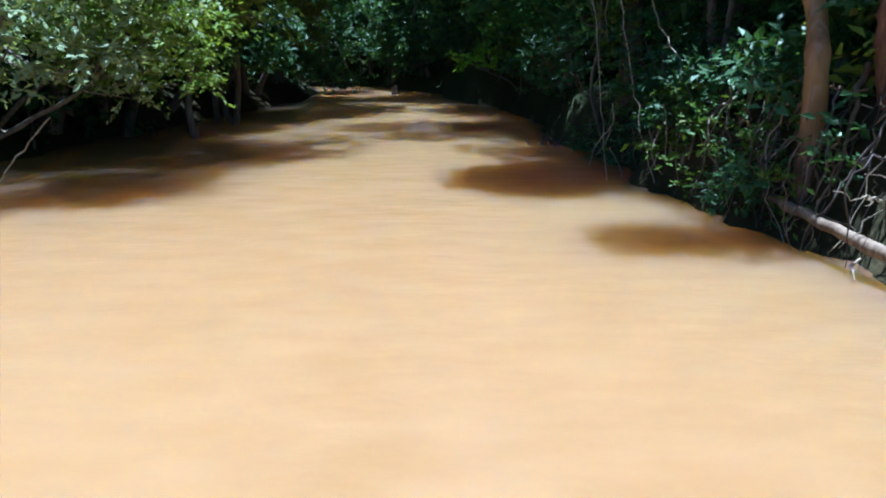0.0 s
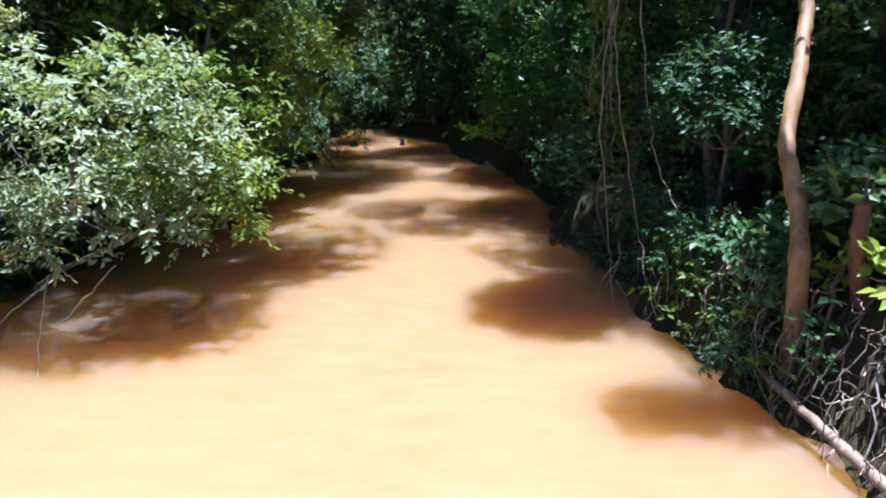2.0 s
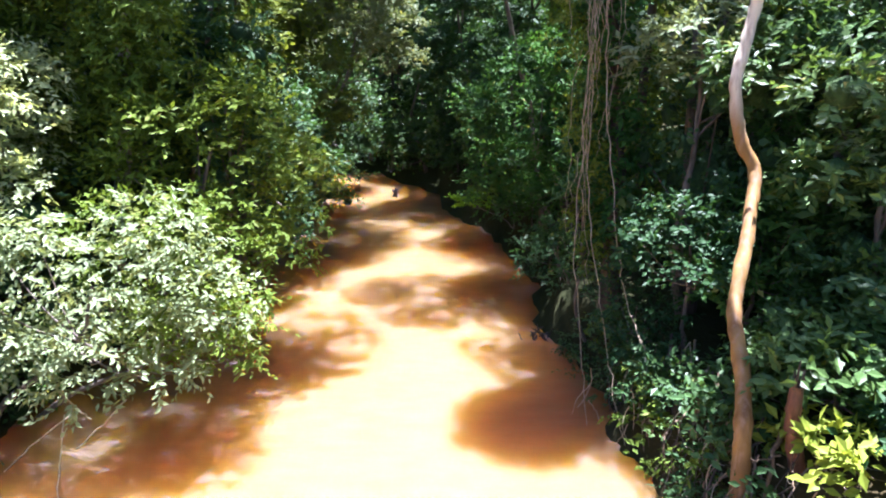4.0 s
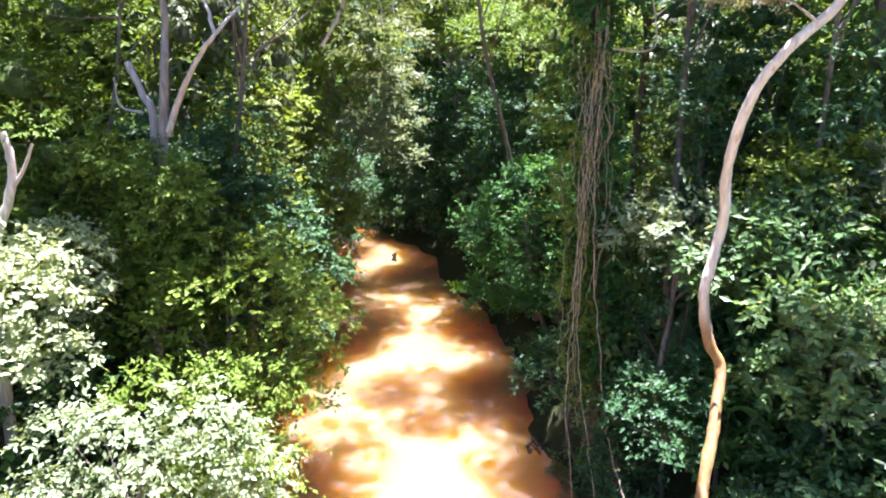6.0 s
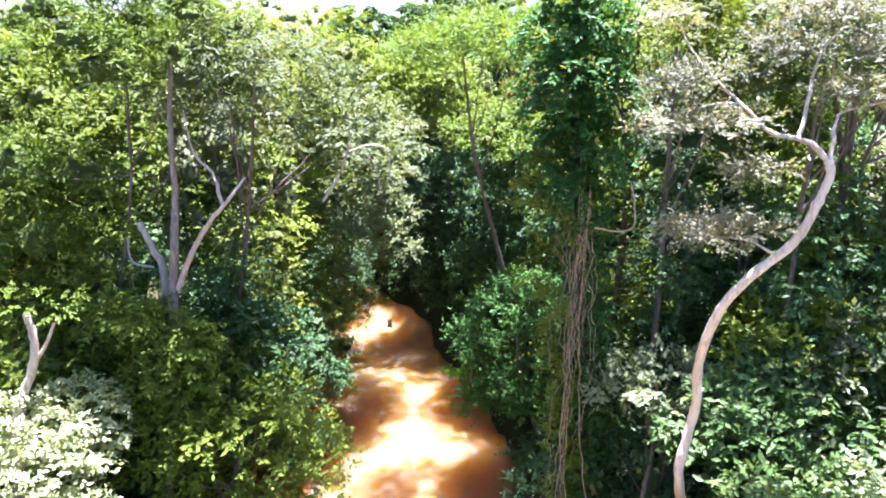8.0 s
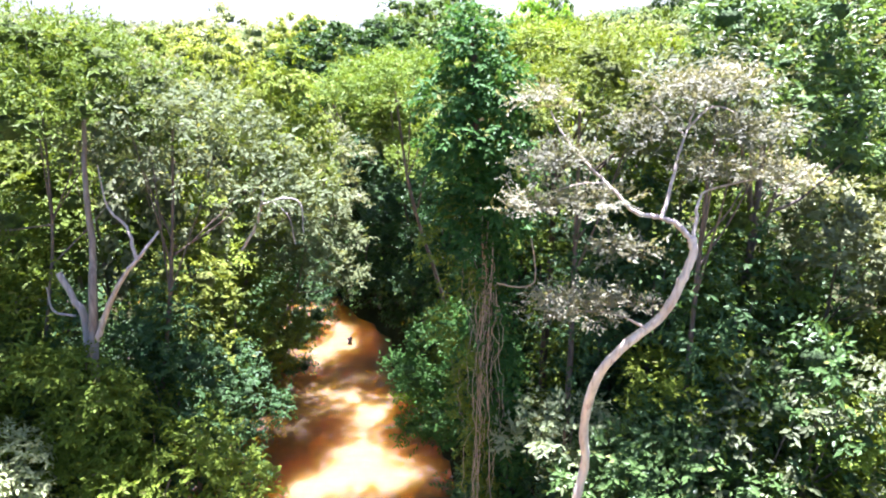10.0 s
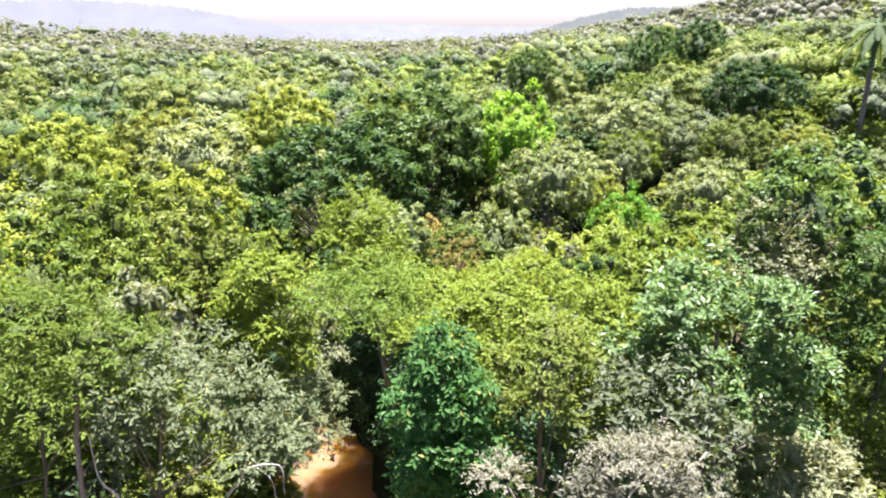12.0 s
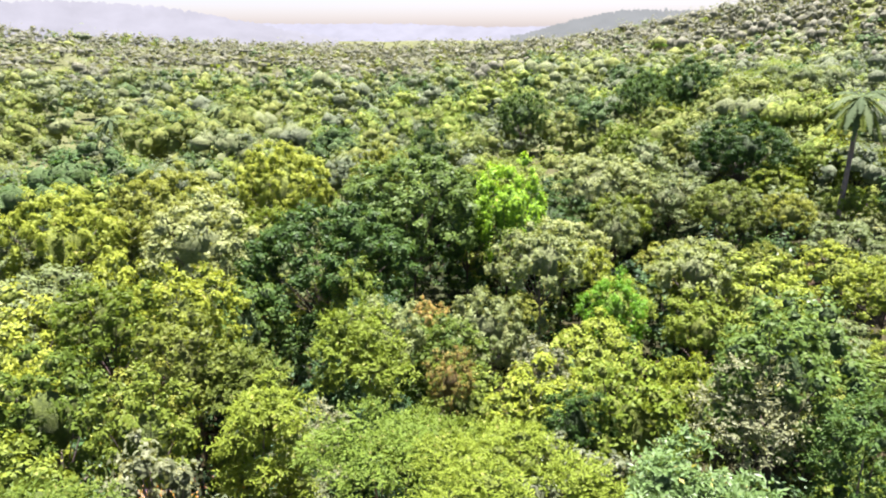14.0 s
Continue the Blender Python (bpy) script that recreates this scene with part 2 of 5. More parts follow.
# ---- mesh helpers ----
def link_mesh(name, verts, faces, material, parent=None, label="", smooth=True, slots=None):
    me = bpy.data.meshes.new(name)
    verts = np.asarray(verts, dtype=np.float32).reshape(-1, 3)
    faces = np.asarray(faces, dtype=np.int32)
    n = faces.shape[1]
    me.vertices.add(len(verts))
    me.vertices.foreach_set("co", verts.ravel())
    me.loops.add(faces.size)
    me.loops.foreach_set("vertex_index", faces.ravel())
    me.polygons.add(len(faces))
    me.polygons.foreach_set("loop_start", np.arange(0, faces.size, n, dtype=np.int32))
    me.polygons.foreach_set("use_smooth", np.full(len(faces), smooth, dtype=bool))
    me.update(calc_edges=True)
    for m in material if isinstance(material, list) else [material]:
        me.materials.append(m)
    if slots is not None:
        me.polygons.foreach_set("material_index", np.asarray(slots, dtype=np.int32))
    ob = new(name, me)
    if parent:
        ob.parent = parent
    if label:
        ob["label"] = label
    return ob


def thing(name, label, category, at=(0, 0, 0), group="", kind=""):
    """An Empty at the thing's base, for its parts."""
    ob = new(name)
    ob.empty_display_size = 0.2
    ob.location = at
    return tagged(ob, label, category, group, kind)


def smooth_line(points, steps=5):
    """Points along a rounded line through the given ones."""
    p = np.asarray(points, float)
    q = np.vstack([2 * p[0] - p[1], p, 2 * p[-1] - p[-2]])
    res = []
    for i in range(1, len(q) - 2):
        for k in range(steps):
            t = k / steps
            a, b, c, d = q[i - 1], q[i], q[i + 1], q[i + 2]
            res.append(0.5 * (2 * b + (c - a) * t + (2 * a - 5 * b + 4 * c - d) * t * t + (3 * b - a - 3 * c + d) * t ** 3))
    res.append(p[-1])
    return np.array(res)


def tube(points, r0, r1, sides=7, steps=5, wobble=0.0, rng=None, flare=0.0):
    """A tapered limb along a rounded line; quads."""
    line = smooth_line(points, steps)
    n = len(line)
    if wobble and rng is not None:
        line[1:-1] += rng.normal(0, wobble, (n - 2, 3))
    tan = np.gradient(line, axis=0)
    tan /= np.linalg.norm(tan, axis=1)[:, None] + 1e-9
    ref = np.array([0.31, 0.95, 0.07])
    side = np.cross(tan, ref)
    side /= np.linalg.norm(side, axis=1)[:, None] + 1e-9
    up = np.cross(side, tan)
    s = np.linspace(0, 1, n)
    rad = r0 + (r1 - r0) * s + flare * np.exp(-s * 14)
    if rng is not None:
        rad = rad * (1 + rng.normal(0, 0.05, n))
    ang = np.linspace(0, 2 * np.pi, sides, endpoint=False)
    ring = np.cos(ang)[None, :, None] * side[:, None, :] + np.sin(ang)[None, :, None] * up[:, None, :]
    v = line[:, None, :] + ring * rad[:, None, None]
    i = np.arange(n - 1)[:, None] * sides
    j = np.arange(sides)[None, :]
    k = (j + 1) % sides
    f = np.stack([i + j, i + k, i + sides + k, i + sides + j], -1).reshape(-1, 4)
    return v.reshape(-1, 3), f


def joined(parts):
    vs, fs, base = [], [], 0
    for v, f in parts:
        vs.append(v)
        fs.append(f + base)
        base += len(v)
    return np.vstack(vs), np.vstack(fs)


def unit(a):
    return a / (np.linalg.norm(a, axis=-1, keepdims=True) + 1e-9)


def sprigs(rng, at, way, count, length, leaf, width, droop):
    """Leaves, two triangles each and folded at the rib, along twigs that start at `at` and go `way`."""
    k = len(at)
    s = np.linspace(0.15, 1.0, count)[None, :, None]
    ln = length * rng.uniform(0.6, 1.3, (k, 1, 1)) * np.where(rng.uniform(0, 1, (k, 1, 1)) < 0.05, 1.9, 1.0)
    pos = at[:, None, :] + way[:, None, :] * s * ln
    pos[..., 2] -= (s[..., 0] ** 2) * ln[..., 0] * droop * 0.6
    side = unit(np.cross(way, np.array([0, 0, 1.0])) + rng.normal(0, 0.25, (k, 3)))
    sign = np.where(np.arange(count) % 2 == 0, 1.0, -1.0)[None, :, None]
    ld = way[:, None, :] * 0.55 + side[:, None, :] * sign * 0.8 + rng.normal(0, 0.33, (k, count, 3))
    ld[..., 2] -= droop
    ld = unit(ld)
    up = np.zeros((k, count, 3))
    up[..., 2] = 1.0
    nrm = up * 0.8 + way[:, None, :] * 0.7 + rng.normal(0, 0.3, (k, count, 3))
    across = unit(np.cross(ld, nrm))
    nrm = unit(np.cross(across, ld))
    sz = rng.uniform(0.65, 1.25, (k, count, 1))
    lo, wi = leaf * sz, width * sz
    mid = pos + ld * lo * 0.45 + nrm * wi * 0.18
    v = np.stack([pos, mid + across * wi * 0.5, pos + ld * lo, mid - across * wi * 0.5], 2).reshape(-1, 3)
    b = np.arange(k * count)[:, None] * 4
    f = np.hstack([b, b + 1, b + 2, b, b + 2, b + 3]).reshape(-1, 3)
    return v, f


def flecks(rng, at, way, size):
    """Single far leaves, a triangle each."""
    k = len(at)
    nrm = unit(way + rng.normal(0, 0.22, (k, 3)) + np.array([0, 0, 0.35]))
    a = unit(np.cross(nrm, rng.normal(0, 1, (k, 3))))
    c = np.cross(nrm, a)
    s = size * rng.uniform(0.6, 1.35, (k, 1))
    v = np.stack([at - a * s * 0.5, at + c * s * 0.38 + a * s * 0.1, at + a * s * 0.6 - c * s * 0.3], 1).reshape(-1, 3)
    return v, np.arange(3 * k).reshape(-1, 3)


def clump_points(rng, clumps, share):
    """Twig feet and ways spread over the shells of the clumps: rows of x, y, z, rx, ry, rz."""
    c = np.asarray(clumps, float)
    area = (c[:, 3] * c[:, 4] + c[:, 3] * c[:, 5] + c[:, 4] * c[:, 5]) / 3
    num = np.maximum(3, (area * share).astype(int))
    idx = np.repeat(np.arange(len(c)), num)
    u = unit(rng.normal(0, 1, (len(idx), 3)) + np.array([0, 0, 0.35]))
    low = u[:, 2] < -0.25
    u[low, 2] *= -rng.uniform(-0.5, 1.0, low.sum())
    u = unit(u)
    r = rng.uniform(0.4, 1.0, (len(idx), 1)) ** 0.4
    at = c[idx, :3] + u * c[idx, 3:] * r * 0.88
    way = unit(u + rng.normal(0, 0.45, u.shape) + np.array([0, 0, 0.12]))
    return at, way


def crown_clumps(rng, centre, rx, ry, rz, n, size=0.42, bottom=-0.45):
    """Uneven lobes over an oval crown."""
    rows = []
    for i in range(n):
        z = bottom + (1 - bottom) * (i + 0.5) / n
        a = i * 2.39996 + rng.uniform(-0.5, 0.5)
        rad = math.sqrt(max(0.0, 1 - min(1.0, abs(z)) ** 2))
        k = rng.uniform(0.66, 1.02)
        s = size * rng.uniform(0.5, 1.2)
        rows.append((centre[0] + rx * k * rad * math.cos(a), centre[1] + ry * k * rad * math.sin(a), centre[2] + rz * k * z,
                     rx * s, ry * s, min(rx, rz) * s * rng.uniform(0.6, 0.9)))
    return rows


def lumps(rng, clumps, fill=0.8, rings=4, cols=7):
    """The rounded, uneven bodies of the lobes: triangles."""
    c = np.asarray(clumps, float)
    n = len(c)
    phi = np.linspace(0.15, 2.3, rings)
    th = np.linspace(0, 2 * np.pi, cols, endpoint=False)
    dirs = np.stack([np.sin(phi)[:, None] * np.cos(th), np.sin(phi)[:, None] * np.sin(th), np.cos(phi)[:, None] + 0 * th], -1).reshape(-1, 3)
    v = c[:, None, :3] + dirs[None] * rng.uniform(0.72, 1.1, (n, rings * cols, 1)) * c[:, None, 3:] * fill
    quad = []
    for r in range(rings - 1):
        for k in range(cols):
            e = (k + 1) % cols
            i0, i1, i2, i3 = r * cols + k, r * cols + e, (r + 1) * cols + e, (r + 1) * cols + k
            quad += [(i0, i3, i2), (i0, i2, i1)]
    quad += [(0, k, k + 1) for k in range(1, cols - 1)]
    f = (np.arange(n)[:, None, None] * (rings * cols) + np.array(quad)[None]).reshape(-1, 3)
    return v.reshape(-1, 3), f


def leafy(name, parent, rng, clumps, material, share, count=7, length=0.35, leaf=0.14, width=0.06, droop=0.25, label="", body=None, body_fill=0.48):
    at, way = clump_points(rng, clumps, share)
    v, f = sprigs(rng, at, way, count, length, leaf, width, droop)
    if body is None:
        return link_mesh(name, v, f, material, parent, label, smooth=False)
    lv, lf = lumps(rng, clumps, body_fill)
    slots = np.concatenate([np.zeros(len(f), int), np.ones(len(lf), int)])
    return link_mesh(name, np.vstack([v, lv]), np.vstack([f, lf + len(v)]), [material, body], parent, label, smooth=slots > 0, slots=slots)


def tree(name, label, category, foot, centre, radii, leafkind, seed, lobes=14, share=60, leaf=0.14, width=0.06, droop=0.25,
         length=0.35, count=7, trunk_r=0.09, bark=None, size=0.42, bottom=-0.45, group="", extra=(), creepers=True):
    """A standing tree or bush: tapered trunk with limbs to the lobes, and a crown of leaves on twigs."""
    rng = np.random.default_rng(seed)
    root = thing(name, label, category, foot, group)
    foot = np.asarray(foot, float)
    centre = np.asarray(centre, float) - foot
    clumps = crown_clumps(rng, centre, *radii, lobes, size, bottom) + [tuple(np.asarray(e[:3]) - foot) + tuple(e[3:]) for e in extra]
    bend = rng.normal(0, 0.12, 3) * np.array([1, 1, 0]) * centre[2] * 0.4
    neck = centre * np.array([0.8, 0.8, 0.72])
    tubes = [tube([(0, 0, -0.3), neck * 0.4 + bend, neck, centre + np.array([0, 0, radii[2] * 0.3])], trunk_r, trunk_r * 0.3, 8, 5, 0.01, rng, trunk_r * 0.5)]
    for c in [] if name == "seedling" else clumps[::5] if len(clumps) > 10 else clumps:
        c = np.array(c[:3])
        start = neck * rng.uniform(0.95, 1.12)
        mid = (start + c) / 2 + np.array([0, 0, -0.1 * radii[2]])
        tubes.append(tube([start, mid, c], trunk_r * 0.3, trunk_r * 0.08, 5, 3, 0.01, rng))
    link_mesh("trunk", *joined(tubes), bark or BARK, root)
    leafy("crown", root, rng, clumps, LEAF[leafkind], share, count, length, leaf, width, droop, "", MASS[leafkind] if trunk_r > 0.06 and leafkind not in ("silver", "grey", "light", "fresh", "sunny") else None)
    if name == "canopy_tree" and creepers:
        ends = [np.zeros(3), neck * 0.4 + bend, neck]
        rows = []
        for s in np.linspace(0.2, 1.99, 30):
            p = ends[int(s)] * (1 - s % 1) + ends[int(s) + 1] * (s % 1)
            rows.append((p[0] + rng.uniform(-0.6, 0.6), p[1] + rng.uniform(-0.7, -0.1), p[2] + rng.uniform(-0.3, 0.3), *rng.uniform(0.4, 0.85, 3)))
        leafy("creeper", root, rng, rows, LEAF["deep" if seed % 2 else "mid"], 52, count, length, leaf, width, 0.5, "green creeper climbing the trunk")
    return root


# ---- land ----
EDGE_Y = (-40, 0, 4, 6.5, 8, 10, 13, 18, 22, 25, 29, 31, 33)
RIGHT_X = (3.9, 3.9, 3.6, 3.15, 3.0, 2.85, 2.4, 2.4, 1.5, 0.4, -0.4, -1.4, -3.0)
LEFT_X = (-7, -7.0, -7.2, -7.2, -7.2, -7.2, -6.8, -6.0, -5.4, -5.0, -5.2, -6.4, -9.0)


def outside_river(x, y):
    """Metres from the water's edge: positive on land, negative in the river."""
    x, y = np.asarray(x, float), np.asarray(y, float)
    wob = 0.16 * np.sin(y * 1.3 + x) + 0.08 * np.sin(y * 3.1 + 2 * x) + 0.07 * np.sin(y * 7.3 - x * 5) + 0.05 * np.sin(y * 11.9 + 1)
    lo, hi = np.interp(y, EDGE_Y, LEFT_X), np.interp(y, EDGE_Y, RIGHT_X)
    straight = np.maximum(lo - x, x - hi) + wob
    straight = np.where(y > 32.5, np.maximum(straight, (y - 32.5)), straight)
    mid = 32.2 + 0.16 * (-3 - x) + 1.2 * np.sin(x * 0.12)
    arm = np.maximum(np.abs(y - mid) - 2.2, x + 3.0) + wob
    arm = np.where(x < -13, arm + (-13 - x), arm)
    return np.minimum(straight, arm)


def hill(x, y, cx, cy, h, sx, sy):
    return h * np.exp(-((x - cx) / sx) ** 2 - ((y - cy) / sy) ** 2)


def ground_z(x, y):
    x, y = np.asarray(x, float), np.asarray(y, float)
    d = outside_river(x, y)
    bank = np.where(d < 0, np.maximum(d * 0.6, -1.4), (0.8 + 0.4 * (x > 0)) * (1 - np.exp(-np.maximum(d, 0) * (1.2 + 1.8 * (x > 0)))) + 0.02 * np.clip(d, 0, 20))
    far = np.clip(y - 18, 0, 110)
    z = bank + np.clip(d, 0, 1) * (0.033 * far + 0.18 * np.clip(x - 7, 0, 45) * np.clip(1.0 - (y - 75) / 60, 0.3, 1) + 0.03 * np.clip(-x - 12, 0, 60))
    z = z + hill(x, y, -250, 520, 10, 160, 170) + hill(x, y, -450, 460, 14, 180, 220)
    z = z + hill(x, y, 230, 340, 18, 120, 140) + hill(x, y, 430, 330, 50, 180, 220)
    z = z + 0.25 * np.sin(x * 0.31) * np.sin(y * 0.27) * np.clip(d, 0, 1) + np.clip((y - 130) / 200, 0, 1) * 1.5 * np.sin(x * 0.021 + 1) * np.sin(y * 0.017)
    return z


def land():
    a = np.linspace(-1, 1, 199)
    xs = np.sinh(a * 8) / np.sinh(8) * 4200
    ys = np.sinh(a * 8) / np.sinh(8) * 4200 + 8
    gx, gy = np.meshgrid(xs, ys)
    v = np.stack([gx, gy, ground_z(gx, gy)], -1).reshape(-1, 3)
    n = len(xs)
    i = (np.arange(n - 1)[:, None] * n + np.arange(n - 1)[None, :]).reshape(-1, 1)
    f = np.hstack([i, i + 1, i + n + 1, i + n])
    tagged(link_mesh("ground", v, f, SOIL), "dark leaf-littered forest soil rising to wooded hills", "ground", kind="structure")


land()


def river():
    xs, ys = np.linspace(-80, 6, 44), np.linspace(-45, 40, 44)
    gx, gy = np.meshgrid(xs, ys)
    v = np.stack([gx, gy, 0 * gx], -1).reshape(-1, 3)
    n = len(xs)
    i = (np.arange(n - 1)[:, None] * n + np.arange(n - 1)[None, :]).reshape(-1, 1)
    tagged(link_mesh("water", v, np.hstack([i, i + 1, i + n + 1, i + n]), WATER), "muddy ochre river water with faint ripples", "river", kind="structure")


river()


def gz(x, y):
    return float(ground_z(x, y))


def footed(x, y):
    return (x, y, gz(x, y))

# ---- the river's right bank: trees by hand ----
tree("canopy_tree", "tall broad tree with glossy dark green leaves beside the river", "tree", footed(8.4, 11.6), (8.7, 13.1, 12.3), (2.3, 2.1, 2.8), "glossy", 11,
     lobes=28, share=240, leaf=0.19, width=0.085, trunk_r=0.17, bark=BARK, size=0.25)
tree("canopy_tree", "slim tree with pale grey-green sunlit leaves", "tree", footed(6.8, 11.3), (6.6, 10.8, 12.1), (1.3, 1.0, 1.5), "grey", 111,
     lobes=18, share=260, leaf=0.17, width=0.07, trunk_r=0.09, size=0.3)
tree("canopy_tree", "yellow-green vine-draped tree over the bank", "tree", footed(5.0, 15.2), (4.6, 15.0, 12.6), (2.6, 2.5, 1.3), "yellow", 12, bottom=-0.15,
     lobes=28, share=330, leaf=0.13, width=0.06, trunk_r=0.15, bark=BARK_DARK, size=0.3)
tree("canopy_tree", "olive feathery tree beside the vine-hung trunk", "tree", footed(5.0, 12.4), (4.5, 12.3, 12.1), (1.5, 1.2, 1.5), "olive", 13,
     lobes=12, share=277, leaf=0.13, width=0.05, trunk_r=0.1)
tree("understory_tree", "shiny-leaved understory tree on the bank", "tree", footed(6.0, 9.6), (5.9, 9.5, 5.6), (1.5, 1.2, 1.4), "glossy", 14, lobes=12, share=230, leaf=0.17, width=0.075)
tree("understory_tree", "pale-leaved understory tree behind the leaning pale trunk", "tree", footed(4.4, 10.9), (4.2, 10.8, 5.8), (1.2, 1.0, 0.9), "light", 15, lobes=11, share=230, leaf=0.16, width=0.07)
tree("understory_tree", "green understory tree with broad shiny leaves", "tree", footed(5.9, 8.0), (5.7, 8.0, 4.4), (1.2, 0.9, 1.3), "glossy", 16, lobes=11, share=230, leaf=0.17, width=0.085)
tree("understory_tree", "light green understory tree with small leaves", "tree", footed(7.4, 11.0), (7.0, 10.9, 6.4), (1.5, 1.2, 1.4), "sunny", 17, lobes=12, share=319, leaf=0.14, width=0.065)
tree("understory_tree", "grey-leaved understory tree lit by the sun", "tree", footed(7.2, 7.9), (6.9, 8.0, 4.9), (1.2, 1.0, 1.2), "light", 18, lobes=10, share=230, leaf=0.17, width=0.07)
tree("shrub", "dense green shrub at the water's edge", "shrub", footed(3.9, 9.3), (3.7, 9.2, 2.9), (0.95, 0.8, 1.0), "deep", 19, lobes=9, share=378, leaf=0.12, width=0.06, trunk_r=0.05)
tree("shrub", "small-leaved shrub under the lianas", "shrub", footed(3.4, 10.0), (3.1, 9.8, 1.5), (0.75, 0.7, 0.75), "deep", 20, lobes=8, share=378, leaf=0.1, width=0.05, trunk_r=0.04)
tree("shrub", "broad-leaved shrub behind the broken stump", "shrub", footed(4.8, 6.7), (4.7, 6.7, 1.9), (0.9, 0.7, 0.9), "glossy", 21, lobes=9, share=378, leaf=0.18, width=0.1, trunk_r=0.05)
tree("shrub", "bright young shrub with broad pale leaves", "shrub", footed(4.5, 5.9), (4.45, 5.8, 1.6), (0.5, 0.5, 0.45), "sunny", 22, lobes=6, share=378, leaf=0.2, width=0.1, trunk_r=0.03)
tree("canopy_tree", "tall tree with pale grey-green crown on the bank", "tree", footed(10.8, 12.8), (10.8, 13.0, 8.6), (1.8, 1.6, 1.8), "grey", 23, lobes=13, share=252, leaf=0.16, width=0.075)
tree("canopy_tree", "tall green tree draped in hanging creepers", "tree", footed(14.4, 14.8), (14.3, 15.0, 12.5), (1.2, 1.3, 2.6), "dark", 24, lobes=18, share=210, leaf=0.17, width=0.07, droop=0.5, bottom=-0.9)
tree("canopy_tree", "tall grey-green tree with fine leaves catching sun", "tree", footed(13.0, 18.0), (12.6, 17.8, 12.8), (1.5, 1.5, 1.9), "grey", 25, lobes=18, share=193, leaf=0.15, width=0.06)
tree("overhanging_tree", "dense bright green tree leaning over the river", "tree", footed(3.2, 16.8), (2.2, 16.6, 4.0), (1.5, 1.6, 2.7), "vine", 26, lobes=20, share=277, leaf=0.15, width=0.07, bottom=-0.95)
tree("overhanging_tree", "green tree hanging over the bend of the river", "tree", footed(3.0, 22.2), (2.2, 22.4, 6.2), (1.6, 1.7, 3.0), "deep", 27, lobes=18, share=210, leaf=0.17, width=0.08, bottom=-0.95)
tree("overhanging_tree", "dark bushy tree above the narrowing water", "tree", footed(1.8, 27.2), (1.2, 27.0, 5.0), (1.6, 1.8, 3.6), "deep", 28, lobes=18, share=168, leaf=0.18, width=0.08, bottom=-0.95)
tree("shrub", "sunlit yellow-green sapling over the water", "shrub", footed(2.4, 20.4), (0.95, 20.3, 1.35), (0.65, 0.4, 0.3), "bright", 29, lobes=6, share=294, leaf=0.18, width=0.08, trunk_r=0.03)
tree("shrub", "dark shrub trailing into the water", "shrub", footed(2.9, 13.7), (2.5, 13.7, 1.5), (0.7, 0.8, 1.0), "deep", 30, lobes=8, share=336, leaf=0.13, width=0.06, trunk_r=0.04, bottom=-0.9)
tree("shrub", "dark shrub hanging over the water's edge", "shrub", footed(2.9, 12.0), (2.65, 12.0, 2.6), (0.55, 0.6, 1.9), "deep", 31, lobes=10, share=378, leaf=0.12, width=0.055, trunk_r=0.04, bottom=-0.95)

# ---- the left bank ----
tree("river_bush", "pale sunlit bush with small drooping leaves over the water", "shrub", footed(-7.5, 8.9), (-5.2, 8.6, 2.2), (2.0, 1.05, 1.6), "light", 41,
     lobes=40, share=240, leaf=0.125, width=0.058, droop=0.4, trunk_r=0.07, bottom=-0.75, size=0.27)
tree("river_bush", "yellow-tipped bush branch reaching over the water", "shrub", footed(-7.3, 9.6), (-4.0, 9.0, 1.75), (0.95, 0.65, 0.8), "sunny", 42,
     lobes=10, share=462, leaf=0.11, width=0.045, droop=0.45, trunk_r=0.05, bottom=-0.8)
tree("river_bush", "leafy bush spreading low behind the pale bush", "shrub", footed(-7.5, 10.6), (-4.7, 10.3, 2.4), (1.7, 0.8, 1.3), "sunny", 57,
     lobes=22, share=240, leaf=0.13, width=0.06, droop=0.4, trunk_r=0.05, bottom=-0.8, size=0.3)
tree("overhanging_tree", "dense green tree leaning over the muddy river", "tree", footed(-7.4, 12.3), (-4.5, 12.2, 3.5), (2.1, 1.5, 2.2), "sunny", 43,
     lobes=36, share=210, leaf=0.15, width=0.07, droop=0.35, trunk_r=0.1, bottom=-0.85, size=0.29)
tree("understory_tree", "hazy green tree with small leaves on the bank", "tree", footed(-8.6, 10.3), (-8.3, 10.3, 4.4), (1.9, 1.4, 1.8), "light", 44, lobes=16, share=319, leaf=0.13, width=0.06, droop=0.35)
tree("understory_tree", "tangled dark green tree behind the river bush", "tree", footed(-7.2, 14.4), (-6.4, 14.0, 5.6), (1.8, 1.5, 2.4), "deep", 45, lobes=16, share=277, leaf=0.15, width=0.065, bottom=-0.8)
tree("overhanging_tree", "dark tree trailing grey leaves into the river", "tree", footed(-6.6, 16.4), (-4.3, 16.4, 3.2), (1.3, 1.4, 2.6), "deep", 46, lobes=18, share=277, leaf=0.15, width=0.07, droop=0.4, bottom=-0.95)
tree("overhanging_tree", "leafy green tree over the narrows", "tree", footed(-6.4, 19.6), (-4.6, 19.2, 4.6), (1.7, 1.5, 3.2), "olive", 47, lobes=20, share=235, leaf=0.16, width=0.07, droop=0.35, bottom=-0.95)
tree("overhanging_tree", "grey-green tree arching above the water", "tree", footed(-6.0, 21.8), (-2.6, 21.4, 6.3), (1.8, 1.6, 1.8), "silver", 48, lobes=14, share=235, leaf=0.16, width=0.065, droop=0.35)
